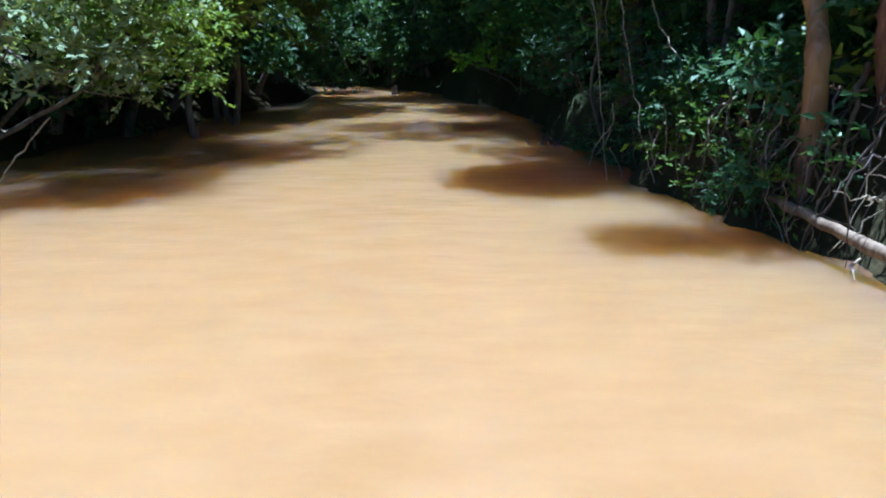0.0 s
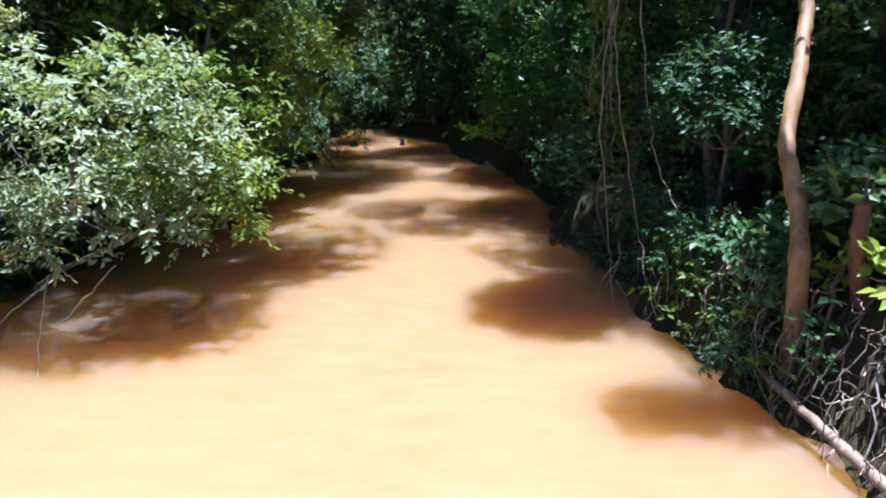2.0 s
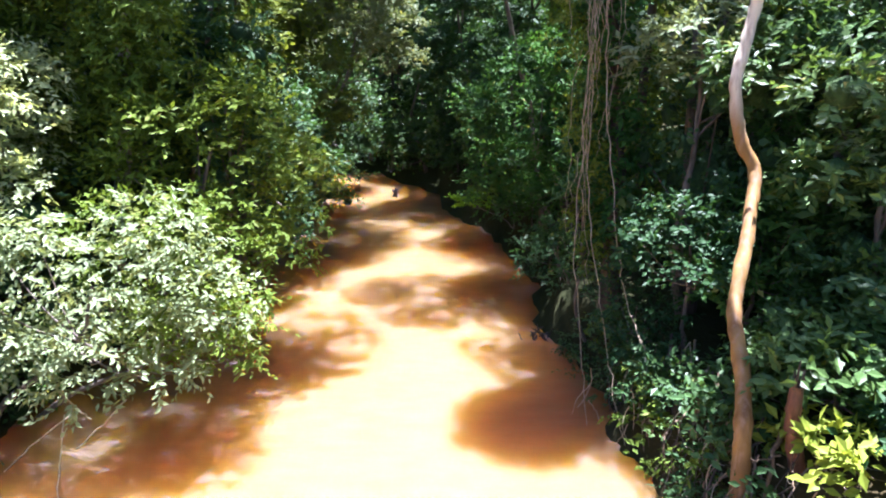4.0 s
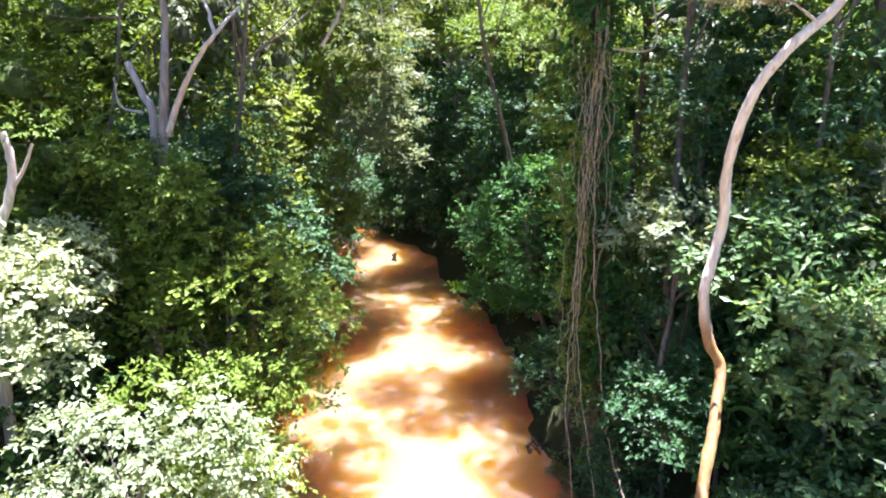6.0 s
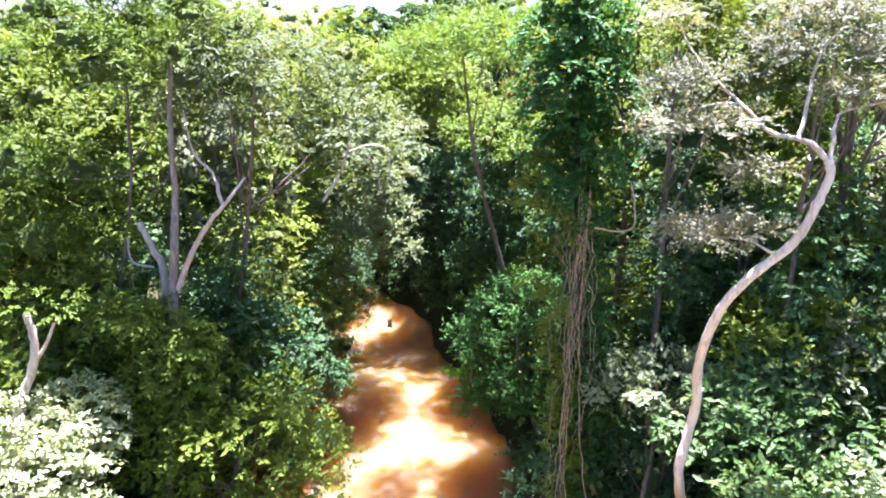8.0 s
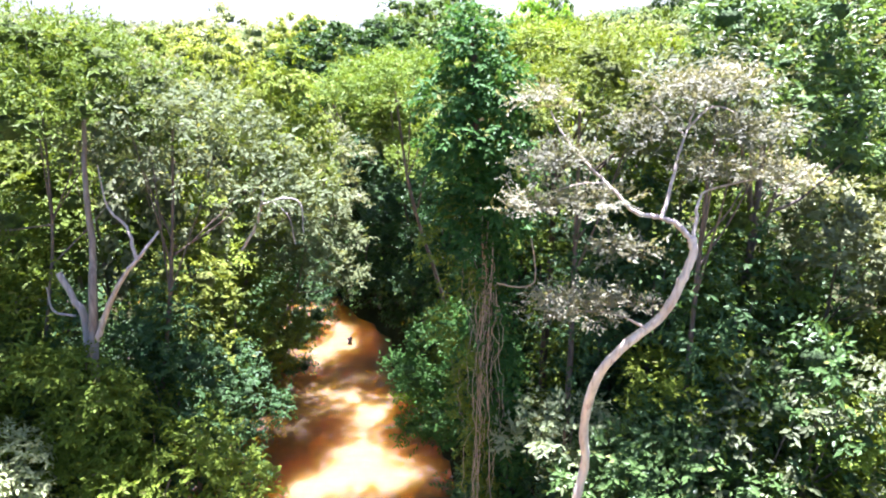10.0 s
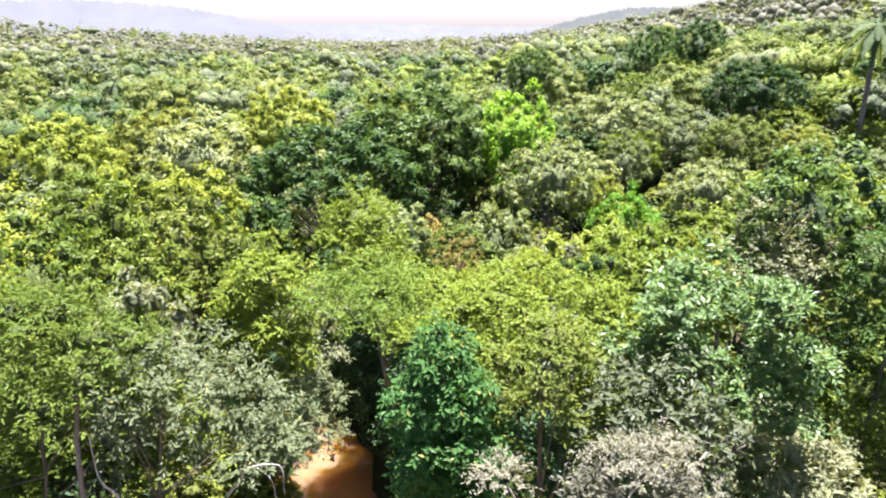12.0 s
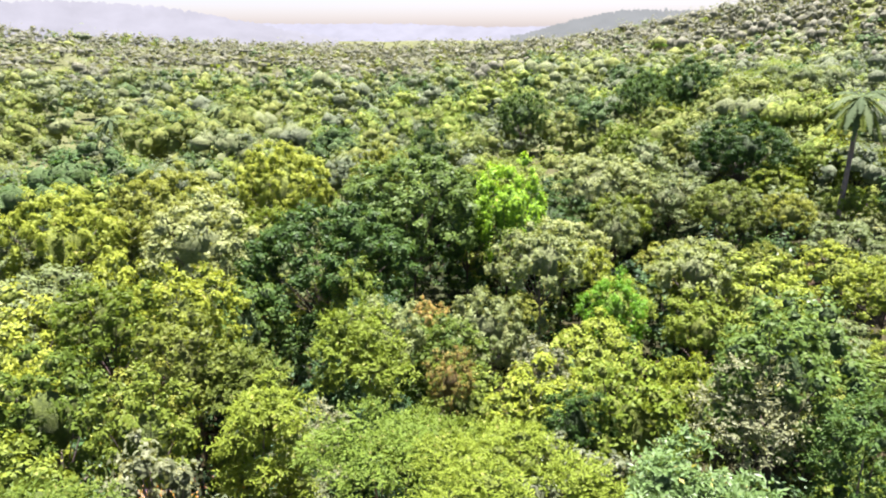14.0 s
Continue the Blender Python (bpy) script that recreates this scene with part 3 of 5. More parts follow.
tree("overhanging_tree", "dark leafy tree trailing over the far bank", "tree", footed(-5.9, 24.8), (-4.2, 24.8, 3.0), (1.5, 1.7, 2.9), "deep", 58, lobes=20, share=190, leaf=0.17, width=0.075, droop=0.4, bottom=-0.95)
tree("overhanging_tree", "dark bushy tree leaning over the river's far end", "tree", footed(-6.4, 29.4), (-4.3, 29.6, 2.8), (1.3, 1.6, 2.7), "deep", 59, lobes=16, share=150, leaf=0.19, width=0.085, droop=0.4, bottom=-0.95)
tree("canopy_tree", "grey-green spreading tree with drooping pale sprays", "tree", footed(-6.6, 13.8), (-4.0, 13.8, 11.4), (2.6, 1.6, 1.5), "silver", 49,
     lobes=26, share=125, leaf=0.16, width=0.06, droop=0.4, trunk_r=0.085, size=0.33,
     extra=((-1.7, 13.4, 10.3, 0.9, 0.7, 0.6), (-1.2, 14.4, 10.3, 0.8, 0.7, 0.8), (-2.4, 12.7, 10.5, 0.8, 0.7, 0.5), (-2.0, 15.2, 9.2, 0.9, 0.8, 0.9)))
tree("canopy_tree", "green tree with feathery fern-like leaves", "tree", footed(-8.2, 12.6), (-6.5, 13.6, 12.4), (2.4, 1.5, 1.8), "mid", 50, trunk_r=0.065, lobes=18, share=190, leaf=0.17, width=0.05, droop=0.35,
     extra=((-7.9, 13.6, 9.8, 1.0, 0.8, 0.8), (-8.6, 12.9, 8.6, 1.0, 0.8, 0.8), (-8.8, 12.6, 10.2, 0.9, 0.8, 0.8), (-7.9, 12.6, 7.2, 0.9, 0.7, 0.7)))
tree("canopy_tree", "light green feathery tree above the river", "tree", footed(3.0, 18.4), (0.7, 17.8, 12.3), (1.7, 1.7, 1.0), "fresh", 51, creepers=False, lobes=14, share=269, leaf=0.14, width=0.055, droop=0.2)
tree("canopy_tree", "tall yellow-green tree with drooping sprays", "tree", footed(-6.0, 20.9), (-3.0, 20.8, 10.6), (1.5, 1.4, 2.8), "yellow", 52, bottom=-0.85, lobes=22, share=218, leaf=0.2, width=0.07, droop=0.7)
tree("canopy_tree", "pale-leaved tree hanging over the water", "tree", footed(-6.0, 24.0), (-2.0, 23.4, 8.6), (1.3, 1.4, 1.7), "grey", 53, lobes=12, share=210, leaf=0.18, width=0.075, droop=0.5)
tree("canopy_tree", "dark spreading tree roofing the river's bend", "tree", footed(1.4, 33.6), (0.6, 33.4, 9.0), (1.7, 1.6, 1.6), "deep", 55, creepers=False, lobes=16, share=150, leaf=0.2, width=0.09)
tree("canopy_tree", "yellow-green tree roofing the dark reach of river", "tree", footed(3.9, 22.2), (2.7, 21.8, 9.3), (1.9, 1.8, 1.0), "yellow", 66, creepers=False, lobes=18, share=230, leaf=0.15, width=0.065, bark=BARK_DARK, bottom=-0.2)
tree("canopy_tree", "olive tree leaning over the far reach", "tree", footed(-6.6, 27.2), (-5.2, 27.0, 9.6), (1.7, 1.7, 1.7), "olive", 56, lobes=16, share=150, leaf=0.2, width=0.09)
tree("canopy_tree", "rounded yellow-green tree with dark underside", "tree", footed(1.9, 27.4), (0.2, 27.0, 11.0), (2.0, 1.9, 2.0), "yellow", 54, creepers=False, bottom=-0.85, lobes=20, share=168, leaf=0.2, width=0.09)

for i, (x, y, top, wide, key) in enumerate(((-7.9, 13.4, 7.4, 1.2, "mid"), (-5.0, 15.8, 9.2, 1.3, "olive"), (-9.6, 12.0, 7.6, 1.5, "mid"), (-4.6, 13.6, 7.2, 1.1, "deep"), (-10.5, 14.5, 9.6, 1.7, "olive"),
                                            (7.6, 9.8, 8.0, 1.3, "grey"), (9.2, 10.2, 7.2, 1.5, "sunny"), (9.6, 8.4, 5.6, 1.4, "sunny"), (11.6, 10.4, 8.2, 1.7, "sunny"), (8.4, 14.8, 8.8, 1.4, "deep"),
                                            (6.4, 13.4, 8.0, 1.3, "deep"), (12.6, 12.0, 9.4, 1.5, "olive"), (5.0, 18.0, 9.4, 1.5, "deep"), (6.2, 16.2, 8.4, 1.4, "mid"), (4.0, 19.8, 8.0, 1.2, "deep"), (13.6, 10.4, 8.6, 1.6, "mid"), (15.4, 13.2, 11.0, 1.8, "olive"), (11.8, 8.2, 6.4, 1.5, "deep"), (8.7, 9.7, 8.8, 1.1, "glossy"), (10.4, 9.0, 9.2, 1.2, "grey"), (6.9, 7.3, 6.2, 1.0, "light"), (6.5, 12.7, 10.4, 1.2, "deep"), (8.2, 12.2, 9.8, 1.2, "mid"), (10.2, 14.6, 10.6, 1.3, "deep"), (-9.0, 14.2, 10.4, 1.3, "mid"), (0.5, 30.4, 8.0, 1.6, "deep"), (-0.9, 32.8, 9.0, 1.8, "deep"), (1.7, 28.0, 7.0, 1.4, "deep"), (2.6, 25.2, 8.4, 1.5, "deep"), (5.6, 13.4, 11.4, 1.4, "deep"), (7.4, 13.9, 11.8, 1.5, "mid"), (-7.4, 16.8, 11.8, 1.6, "mid"), (-9.6, 16.6, 12.2, 1.7, "olive"), (-5.2, 17.0, 10.8, 1.3, "sunny"), (-11.2, 12.4, 11.0, 1.6, "mid"), (-8.2, 12.5, 7.0, 1.2, "mid"), (-8.6, 12.4, 7.4, 1.3, "sunny"))):
    tree("understory_tree", "bushy %s tree filling the shade of the bank" % {"mid": "green", "olive": "olive green", "deep": "dark green", "glossy": "shiny-leaved", "sunny": "light green", "grey": "grey-green", "light": "pale-leaved"}[key], "tree",
         footed(x, y), (x, y, top - 2.4), (wide, wide * 0.9, 2.3), key, 80 + i, lobes=18, share=120, leaf=0.18, width=0.085, bottom=-0.9)
for i, (x, y, top, wide, key) in enumerate(((3.55, 6.4, 1.25, 0.35, "deep"), (3.7, 7.2, 1.7, 0.5, "deep"), (3.5, 8.0, 1.3, 0.4, "glossy"),
                                            (4.6, 4.4, 1.5, 0.6, "glossy"), (4.4, 7.6, 2.3, 0.6, "glossy"), (5.3, 5.6, 2.2, 0.7, "deep"), (1.9, 24.4, 2.4, 0.9, "deep"), (0.7, 26.6, 2.2, 0.9, "deep"),
                                            (-0.2, 30.6, 2.4, 1.0, "deep"), (2.7, 18.8, 2.2, 0.8, "deep"), (2.6, 15.2, 1.9, 0.7, "deep"), (-1.4, 33.6, 2.6, 1.2, "deep"), (-4.2, 34.8, 3.0, 1.2, "mid"),
                                            (1.2, 29.4, 3.4, 1.1, "deep"), (2.2, 21.4, 2.6, 0.8, "mid"), (3.3, 8.7, 1.2, 0.38, "deep"), (3.2, 9.4, 1.3, 0.42, "deep"),
                                            (3.15, 10.7, 1.5, 0.45, "deep"), (3.0, 8.25, 0.5, 0.24, "mid"), (-5.7, 27.9, 1.9, 0.8, "deep"), (-5.4, 25.6, 1.8, 0.7, "deep"), (2.3, 20.2, 1.7, 0.6, "deep"), (-7.0, 11.4, 2.3, 0.8, "deep"), (-7.4, 13.0, 2.2, 0.9, "deep"), (-7.5, 9.4, 1.7, 0.8, "deep"), (-1.75, 31.7, 2.2, 0.8, "deep"), (-2.6, 32.8, 2.6, 0.9, "deep"))):
    tree("shrub", "leafy %s shrub on the muddy bank" % {"mid": "green", "deep": "dark green", "glossy": "shiny broad-leaved"}[key], "shrub",
         footed(x, y), (x, y, (top + gz(x, y)) / 2 + 0.1), (wide, wide, max(0.25, (top - gz(x, y)) / 2)), key, 120 + i, lobes=9, share=330 if y < 10 else 200, leaf=0.15, width=0.08, bottom=-0.9, trunk_r=0.03, group="bank shrubs")


for i, (x, y, top, wide, key) in enumerate(((5.4, 7.4, 3.3, 0.9, "glossy"), (6.3, 8.6, 3.9, 1.1, "glossy"), (4.8, 9.2, 3.7, 0.9, "vine"), (7.0, 9.7, 4.6, 1.2, "glossy"), (5.6, 10.3, 4.7, 1.1, "vine"),
                                            (6.4, 6.9, 3.6, 1.0, "glossy"), (7.6, 7.7, 4.2, 1.2, "vine"), (8.6, 9.0, 4.9, 1.3, "glossy"))):
    tree("understory_tree", "leafy %s tree on the shaded bank" % {"glossy": "shiny-leaved", "vine": "bright green"}[key], "tree",
         footed(x, y), (x, y, (top + gz(x, y)) / 2 + 0.2), (wide, wide * 0.9, (top - gz(x, y)) / 2), key, 180 + i, lobes=18, share=200, leaf=0.15, width=0.075, bottom=-0.8, trunk_r=0.05)


brow = np.random.default_rng(160)
for i in range(38):
    y = 5.9 + 6.2 * (i + brow.uniform(0, 1)) / 38
    x = float(np.interp(y, EDGE_Y, RIGHT_X)) + brow.uniform(0.02, 0.5)
    z = gz(x, y) + brow.uniform(0.02, 0.3)
    key = ("deep", "glossy", "mid", "deep")[i % 4]
    tree("seedling", "small %s seedling rooted in the eroded bank" % {"deep": "dark green", "glossy": "shiny-leaved", "mid": "fresh green"}[key], "seedling",
         footed(x, y), (x - 0.1, y - 0.05, z), (brow.uniform(0.16, 0.38), brow.uniform(0.16, 0.38), brow.uniform(0.18, 0.42)), key, 1600 + i,
         lobes=6, share=480, leaf=brow.uniform(0.05, 0.12), width=0.045, droop=0.5, length=0.2, count=6, bottom=-0.9, trunk_r=0.012, group="bank seedlings")


def vine_column():
    """A slim tree wrapped from foot to top in creepers, with lianas hanging to the water."""
    rng = np.random.default_rng(61)
    foot = np.array(footed(3.3, 11.9))
    root = thing("vine_tree", "tall slim tree wrapped in dark green creepers", "tree", foot)
    axis = [(0, 0, -0.3), (-0.2, -0.1, 4), (-0.7, -0.3, 8), (-1.0, -0.4, 13.0)]
    link_mesh("trunk", *tube(axis, 0.16, 0.06, 8, 6, 0.02, rng, 0.1), BARK_DARK, root)
    rows = []
    for i in range(44):
        s = (i + 0.5) / 44
        z = 1.0 + 12.0 * s
        x, y = np.interp(z, (0, 4, 8, 13), (0, -0.2, -0.7, -1.0)), np.interp(z, (0, 4, 8, 13), (0, -0.1, -0.3, -0.4))
        wide = 0.36 if z < 8.2 else 0.36 + 0.6 * math.sin(min(1, (z - 8.2) / 2.2) * 1.57) - 0.72 * max(0, z - 11.4) / 1.6
        a = i * 2.4
        rows.append((x + wide * 0.55 * math.cos(a), y + wide * 0.55 * math.sin(a), z, wide * 0.75, wide * 0.75, 0.55))
    leafy("creeper", root, rng, rows, LEAF["vine"], 330, 7, 0.3, 0.14, 0.07, 0.6)
    side = [(r[0] - 0.45, r[1] - 0.15, r[2] * 0.75, 0.26, 0.26, 0.5) for r in rows[::2]]
    leafy("creeper", root, rng, side, LEAF["mid"], 330, 7, 0.25, 0.1, 0.045, 0.7, "lighter green trailing creeper")


vine_column()


def lianas():
    """Bare lianas hanging from the creeper tree to the water and the bank."""
    rng = np.random.default_rng(62)
    lines = [
        [(2.5, 11.2, 10.6), (2.5, 11.2, 8.4), (2.42, 11.2, 6.0), (2.3, 10.8, 4.0), (2.15, 10.2, 2.6), (2.2, 9.6, 1.3), (2.3, 9.2, 0.0)],
        [(2.6, 11.2, 10.4), (2.55, 11.25, 8.0), (2.5, 11.2, 5.9), (2.38, 10.5, 3.7), (2.5, 9.6, 2.0), (2.56, 8.95, 1.0), (2.72, 8.4, 0.05)],
        [(2.7, 11.2, 10.0), (2.62, 11.1, 7.3), (2.68, 10.7, 5.0), (2.72, 10.0, 3.4), (2.8, 9.5, 2.35), (2.92, 8.8, 1.7), (3.04, 8.2, 1.12), (3.12, 8.05, 0.6)],
    ]
    for i, l in enumerate(lines):
        root = thing("liana", "long bare liana hanging down to the water", "vine", l[-1], "hanging lianas")
        v, f = tube(np.array(l) - np.array(l[-1]), 0.0095, 0.006, 6, 7, 0.018, rng)
        link_mesh("stem", v, f, VINE, root)
        for k in range(3 if i < 2 else 1):
            p = np.array([0.0, 0.0, 0.45 + 0.3 * k])
            e = p + np.array([rng.uniform(-0.3, 0.3), rng.uniform(-0.2, 0.1), -0.4 - 0.15 * k])
            link_mesh("rootlet", *tube([p, (p + e) / 2 + rng.normal(0, 0.05, 3), e], 0.009, 0.004, 5, 4, 0.008, rng), VINE, root)
    for i in range(20):
        top = np.array([2.5 + rng.uniform(-0.2, 0.3), 11.15 + rng.uniform(-0.1, 0.15), rng.uniform(8.6, 10.6)])
        low = rng.uniform(1.2, 8.0)
        end = np.array([2.4 + rng.uniform(-0.25, 0.35), 11.1 + rng.uniform(-0.15, 0.15) - max(0.0, 3.0 - low) * 0.35, low])
        a = top * 0.65 + end * 0.35 + rng.normal(0, 1, 3) * np.array([0.16, 0.06, 0.1])
        b = top * 0.3 + end * 0.7 + rng.normal(0, 1, 3) * np.array([0.16, 0.06, 0.1])
        root = thing("liana", "thin tangled liana hanging from the creeper tree", "vine", end, "hanging lianas")
        link_mesh("stem", *tube(np.array([top, a, b, end]) - end, 0.0065, 0.004, 5, 9, 0.03, rng), VINE, root)
    loop = np.array([(2.75, 10.9, 9.25), (3.15, 10.8, 9.2), (3.45, 10.8, 9.3), (3.46, 10.9, 9.7), (3.4, 11.0, 10.1)])
    root = thing("liana", "curled liana loop beside the creeper tree", "vine", loop[0], "hanging lianas")
    link_mesh("stem", *tube(loop - loop[0], 0.018, 0.012, 6, 6, 0.004, rng), VINE, root)


lianas()


def pale_tree():
    """The leaning, winding tree with bare pale bark and a flat, dry crown."""
    rng = np.random.default_rng(63)
    foot = np.array((3.42, 6.2, gz(3.42, 6.2)))
    root = thing("pale_tree", "slender winding tree with bare pale bark and dry layered crown", "tree", foot)
    line = [(3.42, 6.2, 0.3), (3.44, 6.35, 1.55), (3.55, 6.8, 2.2), (3.6, 7.3, 2.75), (3.85, 7.75, 3.4), (4.03, 8.1, 3.9), (4.16, 8.42, 4.4), (3.97, 8.52, 4.8),
            (3.87, 8.66, 5.5), (3.95, 8.72, 6.0), (4.05, 8.76, 6.5), (4.05, 8.7, 6.9), (3.97, 8.6, 7.6), (4.02, 8.3, 8.55),
            (4.3, 8.08, 9.2), (4.85, 7.97, 9.8), (5.07, 7.93, 10.35), (5.18, 7.92, 10.75), (5.17, 7.98, 10.98)]
    link_mesh("trunk", *tube(np.array(line) - foot, 0.1, 0.062, 10, 6, 0.004, rng, 0.01), BARK_WINDING, root)
    arms = [
        ([(5.17, 7.98, 10.95), (4.95, 8.0, 11.17), (4.7, 8.04, 11.27), (4.35, 8.07, 11.35), (4.05, 8.22, 11.64), (3.83, 8.33, 11.86), (3.45, 8.53, 12.27), (3.2, 8.7, 12.72)], 0.045, 0.012),
        ([(4.72, 8.04, 11.26), (4.83, 8.16, 11.52), (5.04, 8.45, 12.1), (5.26, 8.65, 12.58), (5.32, 8.7, 12.9)], 0.032, 0.01),
        ([(5.18, 7.98, 10.95), (5.23, 8.05, 11.2), (5.26, 8.12, 11.44), (5.45, 8.25, 11.62), (6.1, 8.3, 11.75)], 0.034, 0.01),
        ([(4.62, 7.98, 9.6), (4.4, 7.92, 9.72), (4.13, 7.9, 9.85), (3.5, 7.9, 9.95)], 0.024, 0.008),
        ([(5.2, 8.6, 12.45), (5.6, 8.75, 12.75), (6.1, 8.8, 12.6)], 0.02, 0.007),
        ([(3.95, 8.27, 11.75), (3.6, 8.3, 11.72), (3.0, 8.2, 11.6)], 0.018, 0.006),
        ([(5.15, 8.55, 12.35), (4.9, 8.7, 12.6), (4.7, 8.75, 12.8)], 0.016, 0.006),
    ]
    for pts, a, b in arms:
        link_mesh("branch", *tube(np.array(pts) - foot, a, b, 7, 5, 0.006, rng), BARK_PALE, root)
    pads = [(3.24, 8.45, 12.0, 0.75, 0.6, 0.28), (3.7, 8.2, 11.45, 0.75, 0.6, 0.2), (5.3, 8.75, 12.95, 0.95, 0.7, 0.25), (4.65, 8.65, 12.45, 0.7, 0.6, 0.2),
            (6.1, 8.6, 12.4, 0.8, 0.6, 0.2), (6.45, 8.3, 11.75, 0.8, 0.6, 0.18), (5.5, 8.35, 11.85, 0.7, 0.5, 0.18), (3.4, 7.95, 9.95, 0.75, 0.55, 0.25),
            (4.1, 7.95, 10.0, 0.6, 0.5, 0.2), (4.2, 8.1, 10.75, 0.55, 0.45, 0.2), (3.1, 8.75, 12.85, 0.5, 0.45, 0.15), (2.8, 8.15, 11.45, 0.5, 0.4, 0.16), (5.9, 8.8, 13.1, 0.6, 0.5, 0.15)]
    for p in pads:
        rows = []
        for k in range(7):
            a = k * 2.4
            q = 0.62 * math.sqrt(k / 7)
            rows.append((p[0] + p[3] * q * math.cos(a) - foot[0], p[1] + p[4] * q * math.sin(a) - foot[1], p[2] + rng.uniform(-0.5, 0.5) * p[5] - foot[2],
                         p[3] * 0.42, p[4] * 0.42, p[5] * 0.55))
        leafy("foliage", root, rng, rows, LEAF["pale"], 480, 9, 0.26, 0.085, 0.03, 0.2)


pale_tree()


def left_dead_trunks():
    """The bare forked trunk, its broken stub, and a white dead stem among the leaves."""
    rng = np.random.default_rng(64)
    foot = np.array(footed(-7.3, 12.5))
    root = thing("forked_tree", "grey forked trunk with bare limbs above the bushes", "tree", foot)
    link_mesh("trunk", *tube(np.array([(-7.3, 12.5, 0.2), (-6.7, 12.3, 1.6), (-6.3, 12.27, 3.2), (-5.85, 12.3, 6.4), (-5.6, 12.4, 8.6), (-5.54, 12.6, 9.5), (-5.5, 12.7, 10.9), (-5.4, 13.0, 12.6)]) - foot, 0.15, 0.04, 9, 6, 0.01, rng, 0.1), BARK_GREY, root)
    link_mesh("limb", *tube(np.array([(-5.6, 12.3, 7.6), (-5.28, 12.23, 8.3), (-4.78, 12.04, 9.05), (-4.3, 11.95, 9.6), (-4.0, 12.3, 10.0)]) - foot, 0.07, 0.025, 8, 5, 0.006, rng), BARK_PALE, root)
    link_mesh("limb", *tube(np.array([(-4.4, 12.0, 9.5), (-4.63, 12.28, 10.1), (-5.0, 12.4, 10.5), (-5.2, 12.7, 11.3)]) - foot, 0.04, 0.012, 7, 5, 0.006, rng), BARK_PALE, root)
    rows = [(-5.85 + rng.uniform(-0.8, 0.8) - foot[0], 12.1 + rng.uniform(-0.45, 0.1) - foot[1], z - foot[2], 0.5, 0.45, 0.5) for z in np.linspace(4.6, 7.2, 22)]
    leafy("creeper", root, rng, rows, LEAF["sunny"], 230, 7, 0.3, 0.13, 0.06, 0.5)
    stub = thing("broken_stub", "bleached broken tree stub standing among creepers", "dead tree", (-7.4, 13.4, gz(-7.4, 13.4)))
    off = np.array(stub.location)
    link_mesh("trunk", *tube(np.array([(-7.4, 13.4, off[2] - 0.2), (-6.5, 12.9, 4.4), (-6.02, 12.7, 7.7), (-6.15, 12.7, 8.35), (-6.38, 12.72, 9.0)]) - off, 0.1, 0.065, 8, 5, 0.008, rng), WOOD_WHITE, stub)
    link_mesh("splinter", *tube(np.array([(-6.2, 12.72, 8.0), (-6.62, 12.68, 8.15), (-6.66, 12.66, 8.7)]) - off, 0.03, 0.015, 6, 4, 0.004, rng), WOOD_WHITE, stub)
    dead = thing("dead_stem", "pale bare forked stem rising from the bushes", "dead tree", (-8.6, 10.3, gz(-8.6, 10.3)))
    off = np.array(dead.location)
    link_mesh("trunk", *tube(np.array([(-8.6, 10.3, off[2] - 0.2), (-8.3, 10.3, 4.6), (-8.11, 10.36, 5.9), (-7.73, 10.42, 6.8), (-7.61, 10.46, 7.36), (-7.68, 10.48, 7.9)]) - off, 0.11, 0.06, 8, 5, 0.008, rng), BARK_PALE, dead)
    link_mesh("branch", *tube(np.array([(-7.66, 10.44, 6.95), (-7.4, 10.46, 7.3), (-7.2, 10.46, 7.7)]) - off, 0.04, 0.025, 7, 4, 0.004, rng), BARK_PALE, dead)
    leafy("creeper", dead, rng, [(-7.7 - off[0], 10.5 - off[1], 8.1 - off[2], 0.5, 0.4, 0.3), (-7.2 - off[0], 10.6 - off[1], 8.0 - off[2], 0.4, 0.4, 0.3)], LEAF["mid"], 120, 7, 0.25, 0.12, 0.05, 0.4)
    twig = thing("bare_limb", "bleached bare limb hooked out of the pale sprays", "dead branch", (-2.6, 13.2, 9.3))
    off = np.array(twig.location)
    link_mesh("stem", *tube(np.array([(-2.6, 13.2, 9.3), (-2.2, 12.9, 9.9), (-1.95, 12.6, 10.5), (-1.9, 12.55, 10.8)]) - off, 0.035, 0.02, 7, 5, 0.006, rng), WOOD_WHITE, twig)
    link_mesh("twig", *tube(np.array([(-1.95, 12.6, 10.45), (-1.5, 12.5, 10.6), (-1.15, 12.5, 10.5), (-1.1, 12.4, 9.9)]) - off, 0.022, 0.01, 6, 5, 0.006, rng), WOOD_WHITE, twig)
    link_mesh("twig", *tube(np.array([(-1.7, 12.55, 10.5), (-1.4, 12.5, 10.2), (-1.3, 12.5, 9.6)]) - off, 0.016, 0.008, 6, 5, 0.006, rng), WOOD_WHITE, twig)


left_dead_trunks()


